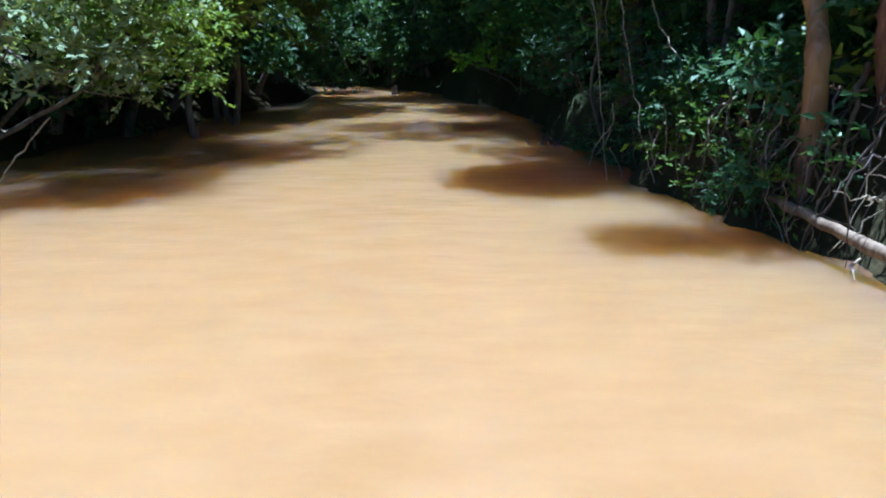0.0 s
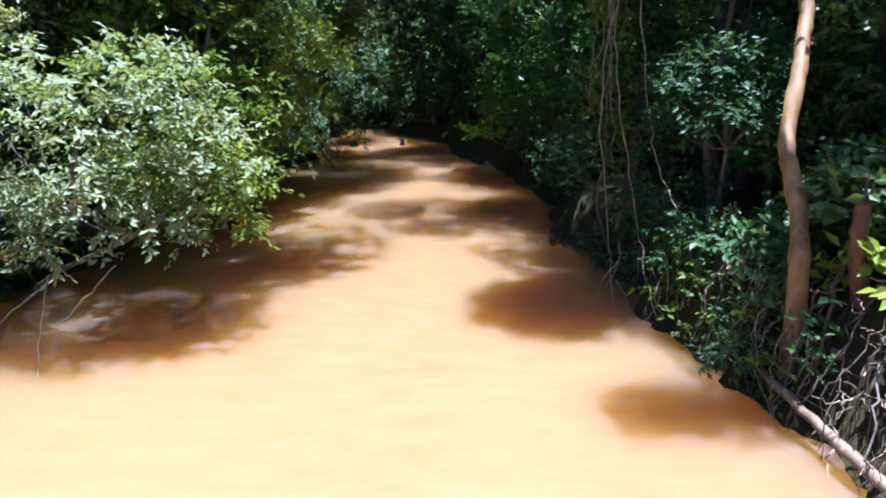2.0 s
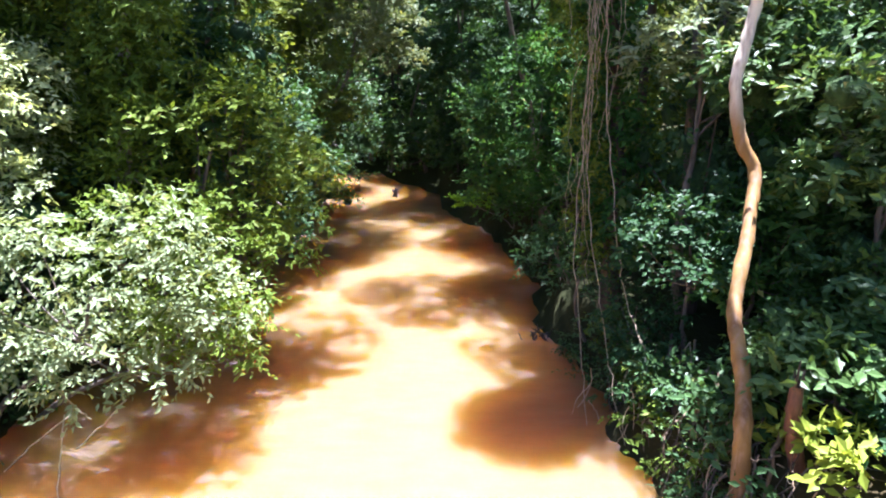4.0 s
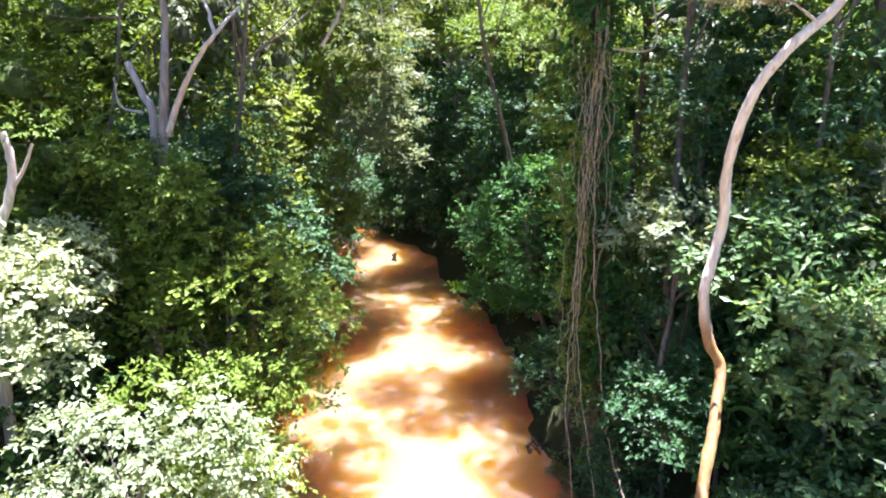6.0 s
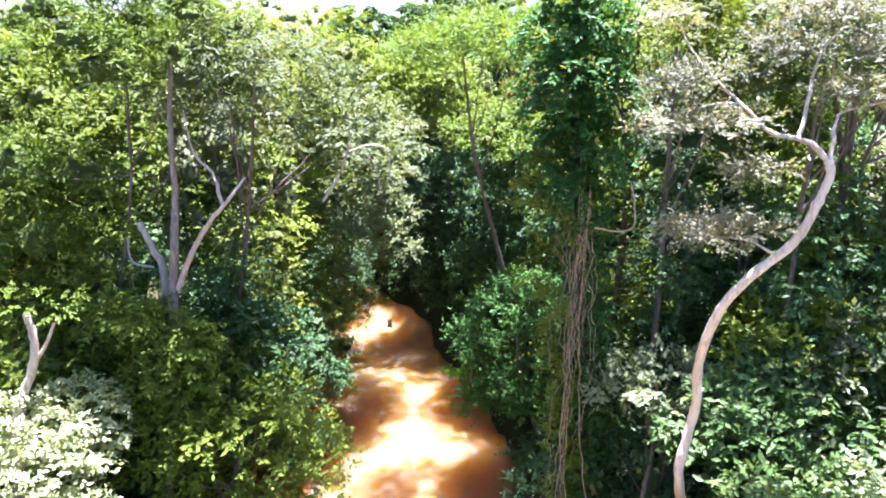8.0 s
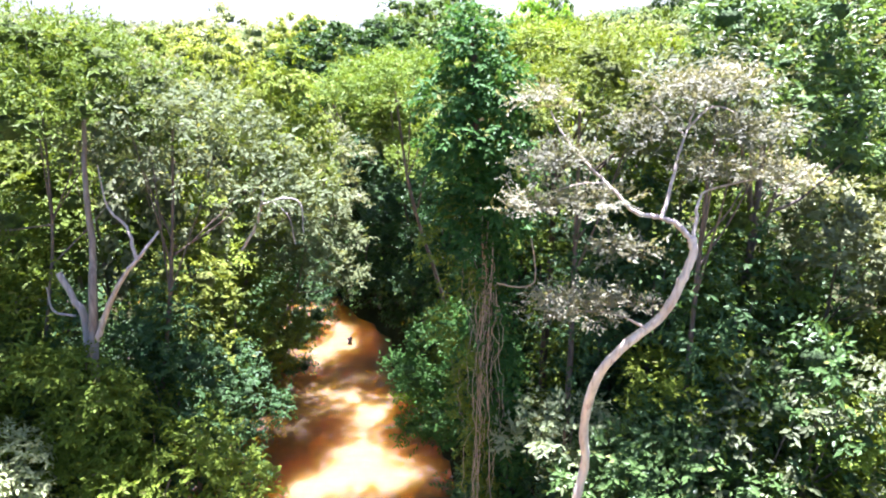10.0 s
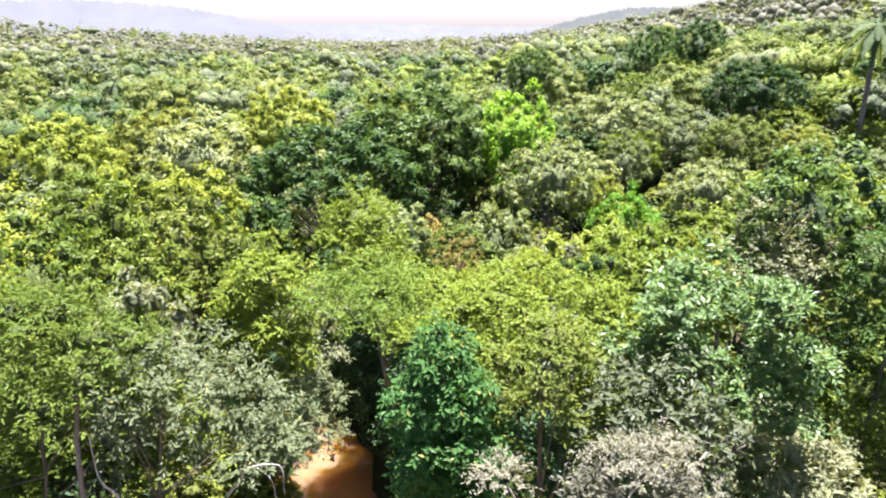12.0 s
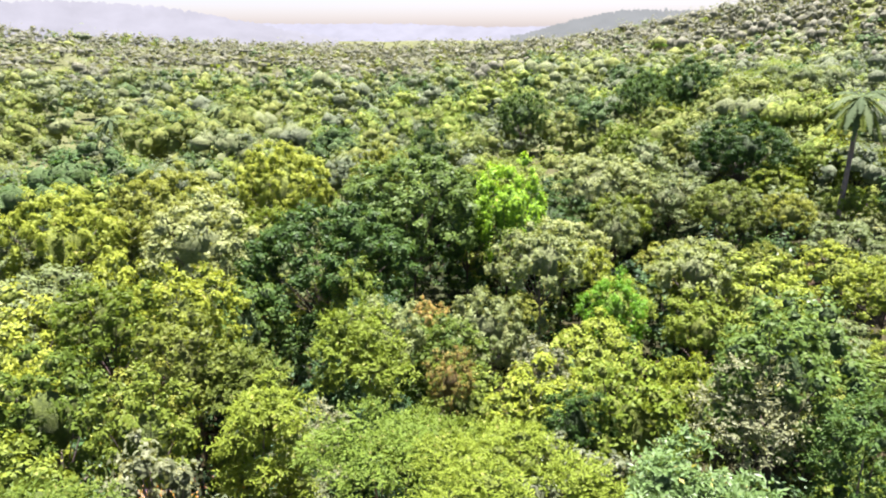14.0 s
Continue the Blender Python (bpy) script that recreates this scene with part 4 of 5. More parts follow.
def bank_wood():
    """Log, stump, roots and sticks at the water's edge."""
    rng = np.random.default_rng(65)
    log = thing("log", "pale bare log lying along the water's edge", "log", (3.45, 4.7, 0.2))
    off = np.array(log.location)
    link_mesh("stem", *tube(np.array([(3.22, 6.4, 0.36), (3.3, 5.6, 0.3), (3.42, 4.7, 0.22), (3.62, 3.4, 0.1), (3.7, 2.4, 0.02)]) - off, 0.045, 0.075, 9, 6, 0.006, rng), WOOD_DRY, log)
    log2 = thing("log", "short weathered log half buried in dry debris", "log", (3.8, 6.0, 0.75))
    off = np.array(log2.location)
    link_mesh("stem", *tube(np.array([(3.5, 6.5, 0.95), (3.75, 6.0, 0.78), (4.05, 5.3, 0.62), (4.2, 4.9, 0.5)]) - off, 0.05, 0.06, 8, 5, 0.006, rng), WOOD_DRY, log2)
    st = thing("stump", "broken reddish stump with a splintered dark top", "stump", (4.14, 6.15, 0.6))
    off = np.array(st.location)
    link_mesh("trunk", *tube(np.array([(4.16, 6.15, 0.4), (4.06, 6.15, 1.1), (3.9, 6.15, 1.8), (3.87, 6.15, 2.35)]) - off, 0.11, 0.08, 10, 7, 0.008, rng, 0.05), ROOT_RED, st)
    for k in range(5):
        a = k * 1.256
        p = np.array([-0.27 + 0.05 * math.cos(a), 0.05 * math.sin(a), 1.7])
        link_mesh("splinter", *tube([p, p + np.array([0.01, 0, 0.12]), p + np.array([rng.uniform(-0.02, 0.03), 0, rng.uniform(0.2, 0.38)])], 0.03, 0.006, 5, 3, 0.003, rng), BARK_DARK, st)
    sticks = [[(3.62, 8.42, 1.4), (3.3, 8.3, 1.0), (3.09, 8.24, 0.75), (3.0, 8.1, 0.05)], [(3.5, 8.6, 1.5), (3.2, 8.3, 0.9), (2.95, 8.05, 0.0)]]
    for s in sticks:
        ob = thing("stick", "bleached stick leaning from the bank into the water", "stick", s[-1], "bank sticks")
        link_mesh("stem", *tube(np.array(s) - np.array(s[-1]), 0.026, 0.018, 7, 5, 0.008, rng), WOOD_DRY, ob)
    root_group = "exposed roots"
    for i in range(120):
        y = rng.uniform(3.2, 10.2)
        edge = float(np.interp(y, EDGE_Y, RIGHT_X))
        x0 = edge + rng.uniform(0.2, 0.8)
        top = np.array([x0, y, gz(x0, y) + rng.uniform(0.15, 0.65)])
        end = np.array([edge + rng.uniform(-0.15, 0.2), y + rng.uniform(-0.7, 0.4), rng.uniform(-0.05, 0.15)])
        mid = (top + end) / 2 + rng.normal(0, 0.14, 3) + np.array([0, 0, 0.1])
        ob = thing("root", "dry twisted root on the eroded bank", "root", end, root_group)
        link_mesh("stem", *tube(np.array([top, mid, end]) - end, rng.uniform(0.006, 0.02) * (1.7 if i % 6 == 0 else 1), 0.004, 6, 6, 0.024, rng), (WOOD_DRY, BARK, VINE, BARK_DARK)[i % 4], ob)
    for i in range(90):
        y = rng.uniform(2.6, 7.6)
        edge = float(np.interp(y, EDGE_Y, RIGHT_X))
        a = np.array([edge + rng.uniform(0.05, 1.0), y, 0.0])
        a[2] = gz(a[0], a[1]) + rng.uniform(0.03, 0.25)
        b = a + np.array([rng.uniform(-0.5, 0.5), rng.uniform(-0.8, 0.8), rng.uniform(-0.1, 0.15)])
        ob = thing("twig", "dry fallen twig in the bank's debris", "twig", a, "fallen twigs")
        link_mesh("stem", *tube(np.array([a, (a + b) / 2 + rng.normal(0, 0.06, 3), b]) - a, rng.uniform(0.005, 0.015), 0.003, 5, 5, 0.016, rng), (WOOD_DRY, VINE)[i % 2], ob)
    left = [[(-5.71, 8.24, 0.8), (-5.5, 7.6, 0.4), (-5.2, 6.85, -0.05)], [(-4.9, 8.5, 0.9), (-5.4, 8.5, 0.4), (-5.9, 8.6, -0.05)], [(-5.7, 8.2, 1.2), (-5.5, 8.2, 0.95), (-5.3, 8.2, 0.75)],
            [(-5.6, 8.3, 0.8), (-6.2, 8.1, 0.35), (-6.6, 8.0, 0.0)], [(-6.6, 7.6, 0.9), (-6.3, 7.0, 0.4), (-6.2, 6.6, -0.05)]]
    for s in left:
        ob = thing("stick", "thin bare stick reaching from the bush into the water", "stick", s[-1], "water sticks")
        link_mesh("stem", *tube(np.array(s) - np.array(s[-1]), 0.012, 0.008, 6, 5, 0.01, rng), VINE, ob)
    deb = thing("snag", "dark tangle of sticks caught in the river", "debris", (2.1, 12.7, 0.0))
    for i in range(12):
        a = np.array([rng.uniform(-0.35, 0.3), rng.uniform(-0.2, 0.3), -0.05])
        b = a + np.array([rng.uniform(-0.35, 0.35), rng.uniform(-0.2, 0.2), rng.uniform(0.1, 0.3)])
        link_mesh("stick", *tube([a, (a + b) / 2 + rng.normal(0, 0.06, 3), b], 0.03, 0.012, 6, 4, 0.012, rng), BARK_DARK, deb)
    snag = thing("snag", "small dark snag poking out of the water", "debris", (-1.95, 27.7, 0.0))
    for k in range(4):
        a = np.array([rng.uniform(-0.12, 0.12), rng.uniform(-0.1, 0.1), -0.1])
        link_mesh("stick", *tube([a, a * 0.5 + np.array([0, 0, 0.15]), np.array([rng.uniform(-0.1, 0.1), 0, rng.uniform(0.25, 0.4)])], 0.07, 0.03, 6, 4, 0.01, rng), BARK_DARK, snag)


bank_wood()


def palm(foot, height, lean, seed, frond=3.0, label="tall palm with a ringed bare trunk and arching fronds"):
    rng = np.random.default_rng(seed)
    root = thing("palm", label, "palm", foot)
    top = np.array([lean, 0, height])
    link_mesh("trunk", *tube([(0, 0, -0.3), top * np.array([0.35, 1, 0.35]), top * np.array([0.7, 1, 0.7]), top], 0.2, 0.14, 9, 8, 0.004, rng, 0.12), BARK, root)
    for i in range(22):
        a = i * 2.39996 + rng.uniform(-0.2, 0.2)
        rise = 1.0 - 2.0 * (i / 21)
        out = np.array([math.cos(a), math.sin(a), 0])
        ln = frond * rng.uniform(0.85, 1.1)
        s = np.linspace(0, 1, 26)[:, None]
        rib = top + out * ln * s * (0.85 - 0.15 * abs(rise)) + np.array([0, 0, 1]) * (rise * ln * 0.55 * s - ln * 0.55 * s ** 2)
        side = np.array([-math.sin(a), math.cos(a), 0])
        vs, fs = list(rib), []
        for sg in (1, -1):
            for k in range(2, 25):
                w = 0.5 * ln / 3 * math.sin(min(1.0, (k + 2) / 14) * 1.4) * (1.08 - (k / 26) ** 3)
                d = unit(side * sg + out * 0.5 + np.array([0, 0, -0.6]) + rng.normal(0, 0.12, 3)) * w
                vs.append(rib[k] + d)
                fs.append((k - 1, k + 1, len(vs) - 1) if sg > 0 else (k + 1, k - 1, len(vs) - 1))
        link_mesh("frond", np.array(vs), np.array(fs), LEAF["palm"], root, smooth=False)
    return root


palm((34.8, 46.2, gz(34.8, 46.2)), 20.1 - gz(34.8, 46.2), 0.2, 71, 3.2)
palm((-36.4, 94.3, gz(-36.4, 94.3)), 13.8 - gz(-36.4, 94.3), 0.2, 72, 3.4, "palm rising above the hazy woods")
palm((-23.6, 101.8, gz(-23.6, 101.8)), 14.4 - gz(-23.6, 101.8), 0.1, 73, 3.2, "distant palm above the hazy woods")

# ---- the forest behind: a few kinds of tree, each one copied ----
KINDS = {}
FOREST_LABEL = {
    "deep": "dark green broadleaf forest tree", "dark": "dark-hearted broadleaf forest tree with sunlit top", "glossy": "blue-green glossy-leaved forest tree", "mid": "mid green bushy forest tree",
    "yellow": "yellow-green sunlit forest tree", "bright": "vivid green dense-crowned forest tree", "grey": "grey-green dry-looking forest tree",
    "silver": "silvery green forest tree", "scrub": "pale grey-green sunlit scrub tree", "sunny": "light green sunlit forest tree", "rust": "rust-tinged scrubby forest tree", "olive": "olive green rounded forest tree", "pale": "pale dry thin-leaved forest tree",
}


def tufts(rng, height, radii, n, bottom=-0.7):
    """Leafy tufts, close together over an oval crown with an uneven outline: rows of x, y, z, rx, ry, rz."""
    rows = []
    side = 1.55 * math.sqrt(radii[0] * radii[2]) / math.sqrt(n)
    for i in range(n):
        z = bottom + (1 - bottom) * (i + 0.5) / n
        a = i * 2.39996 + rng.uniform(-0.3, 0.3)
        k = rng.uniform(0.74, 1.04) + 0.1 * math.sin(3 * a + n)
        r = k * math.sqrt(max(0.02, 1 - z * z))
        w = side * rng.uniform(0.55, 1.45)
        rows.append((radii[0] * r * math.cos(a), radii[1] * r * math.sin(a), height + radii[2] * k * z, w, w, w * 0.8))
    return rows


def tuft_leaves(rng, rows, per, leaf, width, centre, single=False):
    """Leaves over the upper and outer side of each tuft, lying like shingles: two triangles each, or one."""
    c = np.repeat(np.asarray(rows, float), per, 0)
    n = len(c)
    axis = unit(unit(c[:, :3] - centre) * 0.75 + np.array([0, 0, 0.75]))
    u = unit(rng.normal(0, 1, (n, 3)) + axis * 1.25)
    at = c[:, :3] + u * c[:, 3:] * (0.66 + 0.62 * rng.uniform(0, 1, (n, 1)) ** 1.6)
    nrm = unit(u + np.array([0, 0, 0.3]) + rng.normal(0, 0.38, (n, 3)))
    ld = unit(np.cross(nrm, rng.normal(0, 1, (n, 3)))) + u * 0.3
    ld[:, 2] -= 0.35
    ld = unit(ld)
    across = unit(np.cross(ld, nrm))
    s = rng.uniform(0.65, 1.3, (n, 1))
    if single:
        v = np.stack([at - ld * leaf * s * 0.4 + across * width * s * 0.5, at + ld * leaf * s * 0.6, at - ld * leaf * s * 0.4 - across * width * s * 0.5], 1).reshape(-1, 3)
        return v, np.arange(3 * n).reshape(-1, 3)
    v = np.stack([at - ld * leaf * s * 0.5, at + across * width * s * 0.5, at + ld * leaf * s * 0.5, at - across * width * s * 0.5], 1).reshape(-1, 3)
    b = np.arange(n)[:, None] * 4
    return v, np.hstack([b, b + 1, b + 2, b, b + 2, b + 3]).reshape(-1, 3)


def pattern(level, leafkind, seed, radii, height, n, per, leaf, width, bottom=-0.7, skirt=True):
    """One tree of a kind; its crown's middle at `height`. It is planted once and copied from there."""
    rng = np.random.default_rng(seed)
    root = thing("forest_tree" if level != "low" else "undergrowth_bush", "", "tree" if level != "low" else "shrub")
    rows = tufts(rng, height, radii, n, bottom)
    root_end = [(0, 0, -0.6)] if level == "low" else [(0, 0, -9.0), (0.05, 0, -3.0)]
    limbs = [tube(root_end + [(0.1, 0.05, height * 0.4), (0, 0.1, height * 0.8), (0, 0, height + radii[2] * 0.3)], 0.12, 0.03, 6, 3, 0.02, rng, 0.05)]
    for c in rows[::6]:
        limbs.append(tube([(0, 0, height * 0.6), (np.array(c[:3]) + np.array([0, 0, height * 0.65])) / 2, c[:3]], 0.04, 0.012, 4, 2))
    if level != "low" and skirt:
        rows = rows + [(rng.uniform(-0.5, 0.5), rng.uniform(-0.5, 0.5), height * q, 0.8, 0.8, 0.7) for q in (0.15, 0.3, 0.45)]
    link_mesh("trunk", *joined(limbs), BARK_DARK if seed % 3 else BARK, root)
    v, f = tuft_leaves(rng, rows, per, leaf, width, np.array([0, 0, height - radii[2] * 0.3]), level in ("mid", "big"))
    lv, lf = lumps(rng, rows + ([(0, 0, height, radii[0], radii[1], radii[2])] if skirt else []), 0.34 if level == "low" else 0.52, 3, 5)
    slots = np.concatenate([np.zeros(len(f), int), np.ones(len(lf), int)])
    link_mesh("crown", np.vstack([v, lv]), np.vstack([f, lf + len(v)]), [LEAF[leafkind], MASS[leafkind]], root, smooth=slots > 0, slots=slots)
    KINDS.setdefault(level, []).append((root, float(v[:, 2].max()), leafkind, radii[0]))
    return root


SHAPES = ((2.0, 2.0, 2.6), (2.0, 2.0, 2.0), (1.7, 1.7, 3.0), (2.1, 2.1, 1.6))
NEAR_KINDS = (("dark", 0), ("mid", 1), ("yellow", 2), ("sunny", 1), ("olive", 0), ("mid", 2), ("yellow", 1), ("grey", 2))
MID_KINDS = (("dark", 0), ("sunny", 1), ("yellow", 1), ("olive", 3), ("scrub", 3), ("scrub", 1), ("yellow", 3), ("sunny", 0), ("bright", 1), ("rust", 1))
BIG_KINDS = (("dark", 1), ("olive", 3), ("sunny", 3), ("scrub", 1), ("dark", 3))
for i, (kind, sh) in enumerate(NEAR_KINDS):
    pattern("near", kind, 200 + i, SHAPES[sh], 6.2, 66, 52, 0.205, 0.1)
for i, (kind, sh) in enumerate(MID_KINDS):
    pattern("mid", kind, 230 + i, tuple(1.25 * r for r in SHAPES[sh]), 6.4, 64, 58, 0.215, 0.135)
for i, (kind, sh) in enumerate(BIG_KINDS):
    pattern("big", kind, 250 + i, tuple(2.0 * r for r in SHAPES[sh]), 8.0, 150 if i == 0 else 170, 88, 0.235, 0.14, -0.25 if i == 0 else -0.7, i > 0)
for i, kind in enumerate(("deep", "glossy", "dark", "deep")):
    pattern("low", kind, 290 + i, (1.3, 1.2, 1.5), 1.6, 22, 24, 0.175, 0.09)
NEAR, MID, BIG, LOW = KINDS["near"], KINDS["mid"], KINDS["big"], KINDS["low"]
USED = set()


def plant(kind, x, y, top, wide, spin, label="", group="forest trees"):
    """A copy of the pattern at x, y with its top at that height and a crown of that radius."""
    ob, peak, leafkind, base = kind
    z = gz(x, y)
    k = wide / base
    tall = max((top - z) / peak, 0.85 * k) if base < 1.5 else min(max((top - z) / peak, 0.8 * k), 1.2 * k)
    m = Matrix.Translation((x, y, top - peak * tall)) @ Matrix.Rotation(spin, 4, "Z") @ Matrix.Diagonal((k * (1 + 0.22 * math.sin(x * 9.1)), k * (1 + 0.22 * math.sin(y * 7.3)), tall, 1))
    if ob.name in USED:
        done = copy_thing(ob, m)
        done.matrix_basis = m
    else:
        USED.add(ob.name)
        done = ob
        ob.matrix_basis = m
    return tagged(done, label or FOREST_LABEL[leafkind], "", group)


PLACED = [(8.2, 12.9, 2.5), (4.6, 15, 2.4), (4.5, 12.3, 1.3), (10.8, 13, 1.6), (13.6, 15.0, 2.2), (12.6, 17.8, 1.6), (2.2, 16.6, 1.4), (2.2, 22.4, 1.5), (1.2, 27, 1.5),
          (-6.4, 14, 1.5), (-4.2, 14.2, 2.6), (-6.3, 14, 2.3), (0.7, 17.8, 1.6), (-3.0, 20.8, 1.5), (-2, 23.4, 1.3), (0.2, 27, 2.0), (2.7, 21.8, 1.7), (2.4, 11.5, 1.1), (3.4, 40.6, 2.8), (6.6, 42.0, 2.2), (-3.6, 34.6, 1.7)]
BY_HAND = [
    # pattern, x, y, top, crown radius
    (NEAR[0], 13.9, 18.4, 16.8, 1.8), (NEAR[0], 15.9, 21.4, 15.0, 2.2), (NEAR[7], -5.6, 16.9, 13.6, 1.8), (NEAR[1], -7.0, 20.6, 14.2, 1.9), (NEAR[1], -10.4, 17.6, 13.8, 2.2),
    (NEAR[6], -11.2, 28.6, 14.4, 1.8), (NEAR[6], -8.2, 30.6, 14.2, 2.0), (NEAR[1], -11.4, 23.2, 14.0, 2.2), (NEAR[0], -6.4, 34.6, 11.9, 2.3), (NEAR[6], 10.0, 20.7, 13.5, 2.0),
    (NEAR[2], 7.2, 23.6, 12.4, 1.7), (NEAR[0], 7.9, 20.4, 12.8, 1.1), (NEAR[6], 13.0, 23.0, 12.6, 1.8), (NEAR[3], 11.4, 29.4, 11.6, 2.2), (NEAR[7], 8.2, 27.4, 11.2, 1.6),
    (MID[9], 3.9, 25.5, 12.0, 1.2), (BIG[0], -2.6, 39.6, 15.0, 4.0), (MID[1], -1.0, 37.0, 12.4, 2.0), (MID[9], 3.4, 35.6, 10.2, 1.3), (BIG[0], 0.6, 44.4, 14.6, 3.0),
    (BIG[0], 3.0, 46.6, 16.9, 4.4), (MID[8], 9.6, 44.4, 17.1, 2.8), (MID[0], 7.0, 47.5, 15.0, 2.4), (MID[4], 10.4, 37.3, 14.0, 2.4),
    (BIG[3], 18.2, 52.6, 15.6, 3.6), (MID[0], 14.0, 50.2, 14.0, 2.6), (BIG[4], 32.5, 56.6, 17.9, 3.8), (BIG[0], 32.3, 80.4, 20.9, 3.6), (BIG[4], 38.6, 83.0, 21.8, 3.8),
    (BIG[4], 17.2, 80.0, 18.6, 3.2), (MID[8], 13.8, 34.0, 12.2, 1.7), (MID[5], -10.2, 39.8, 16.0, 2.4), (MID[0], 4.8, 57.4, 17.9, 1.7), (BIG[2], -7.8, 58.6, 16.0, 4.2),
    (BIG[2], -21.0, 45.6, 15.0, 4.2), (MID[3], 25.9, 46.2, 14.2, 2.8), (MID[4], 20.0, 37.4, 12.7, 2.6), (MID[5], 24.2, 51.6, 14.4, 2.8), (BIG[1], 1.2, 54.0, 16.4, 3.6),
    (BIG[1], -15.6, 52.0, 15.2, 3.8), (MID[1], 10.0, 56.0, 14.6, 3.0), (MID[6], 24.0, 62.0, 16.4, 3.2), (MID[2], -14.0, 37.0, 13.2, 2.6), (MID[7], -17.6, 31.2, 13.2, 2.6),
    (NEAR[5], 4.3, 30.6, 11.2, 1.7), (NEAR[3], 17.8, 31.2, 11.8, 1.9), (NEAR[0], 3.4, 33.8, 9.6, 2.0), (NEAR[0], -2.2, 36.6, 9.5, 2.2), (NEAR[0], 0.6, 34.2, 8.6, 2.0),
    (MID[0], 6.2, 53.4, 12.6, 2.6), (MID[5], 8.6, 53.0, 13.0, 2.4),
]
grow = np.random.default_rng(300)
for kind, x, y, top, wide in BY_HAND:
    plant(kind, x, y, top, wide, grow.uniform(0, 6.28))
    PLACED.append((x, y, wide * 0.85))


def canopy_top(x, y):
    """How high the wood stands over the place x, y."""
    z = gz(x, y)
    near = 12.2 + (1.0 if x < -4 else 0.0) - (1.2 if x > 2 and 24 < y < 42 else 0.0)
    s = min(1.0, max(0.0, (y - 34) / 14))
    if x > 21 and y > 32:
        return z + 7.0
    return near * (1 - s) + (z + 8.6) * s


def scatter(y0, y1, step, pats, sizes, rise, side):
    """Fill the wood between two distances with copies, clear of the river, the placed crowns and the camera's way."""
    y = y0
    row = 0
    while y < y1:
        half = side(y)
        x = 3 - half + (row % 2) * step / 2
        while x < 3 + half:
            px, py = x + grow.uniform(-0.34, 0.34) * step, y + grow.uniform(-0.34, 0.34) * step
            wide = grow.uniform(*sizes)
            if float(outside_river(px, py)) > 0.9 and all((px - a) ** 2 + (py - b) ** 2 > (c * 0.8 + wide * 0.38) ** 2 for a, b, c in PLACED):
                n = 0.5 + 0.5 * noise.noise(Vector((px * 0.07, py * 0.07, 3.3)))
                pick = pats[int((n * 0.75 + grow.uniform(0, 0.5)) * len(pats)) % len(pats)]
                plant(pick, px, py, canopy_top(px, py) + grow.uniform(*rise), wide, grow.uniform(0, 6.28))
            x += step
        y += step * 0.9
        row += 1


scatter(15.5, 30, 3.4, NEAR, (1.3, 2.3), (-2.6, 0.6), lambda y: 5 + 0.70 * y)
scatter(30, 60, 4.3, MID[:8], (1.6, 3.2), (-3.2, 0.6), lambda y: 3 + 0.72 * y)

# the banks' lower growth, and the wood round the camera's back
for i in range(52):
    x, y = (grow.uniform(5.5, 16), grow.uniform(11.5, 25)) if i < 34 else (grow.uniform(-14, -7.5), grow.uniform(11, 22))
    plant(LOW[i % 4], x, y, gz(x, y) + grow.uniform(2.2, 4.6), grow.uniform(1.4, 2.1), grow.uniform(0, 6.28), "shaded undergrowth bush beneath the forest trees", "undergrowth")
for i in range(96):
    y = grow.uniform(7.5, 33)
    s = 1 if i % 2 else -1
    edge = float(np.interp(y, EDGE_Y, RIGHT_X if s > 0 else LEFT_X))
    x = edge + s * (0.5 + 5.5 * grow.uniform(0, 1) ** 1.5) + (1.3 if s > 0 and y < 10 else 0)
    if float(outside_river(x, y)) > 0.3 and not (s > 0 and y < 10.5 and x < 7.0):
        plant(LOW[i % 4], x, y, gz(x, y) + grow.uniform(1.6, 5.2), grow.uniform(0.9, 1.6), grow.uniform(0, 6.28), "shaded undergrowth bush on the river bank", "undergrowth")
for x, y, wide, k in ((38.0, 64.0, 2.8, 1), (41.2, 67.0, 3.0, 4), (35.6, 67.2, 2.8, 3), (39.4, 60.2, 2.5, 5), (43.2, 63.4, 2.8, 7), (36.8, 56.6, 2.2, 1), (41.5, 57.5, 2.4, 2)):
    plant(MID[k], x, y, gz(x, y) + grow.uniform(6.0, 7.4), wide, grow.uniform(0, 6.28))
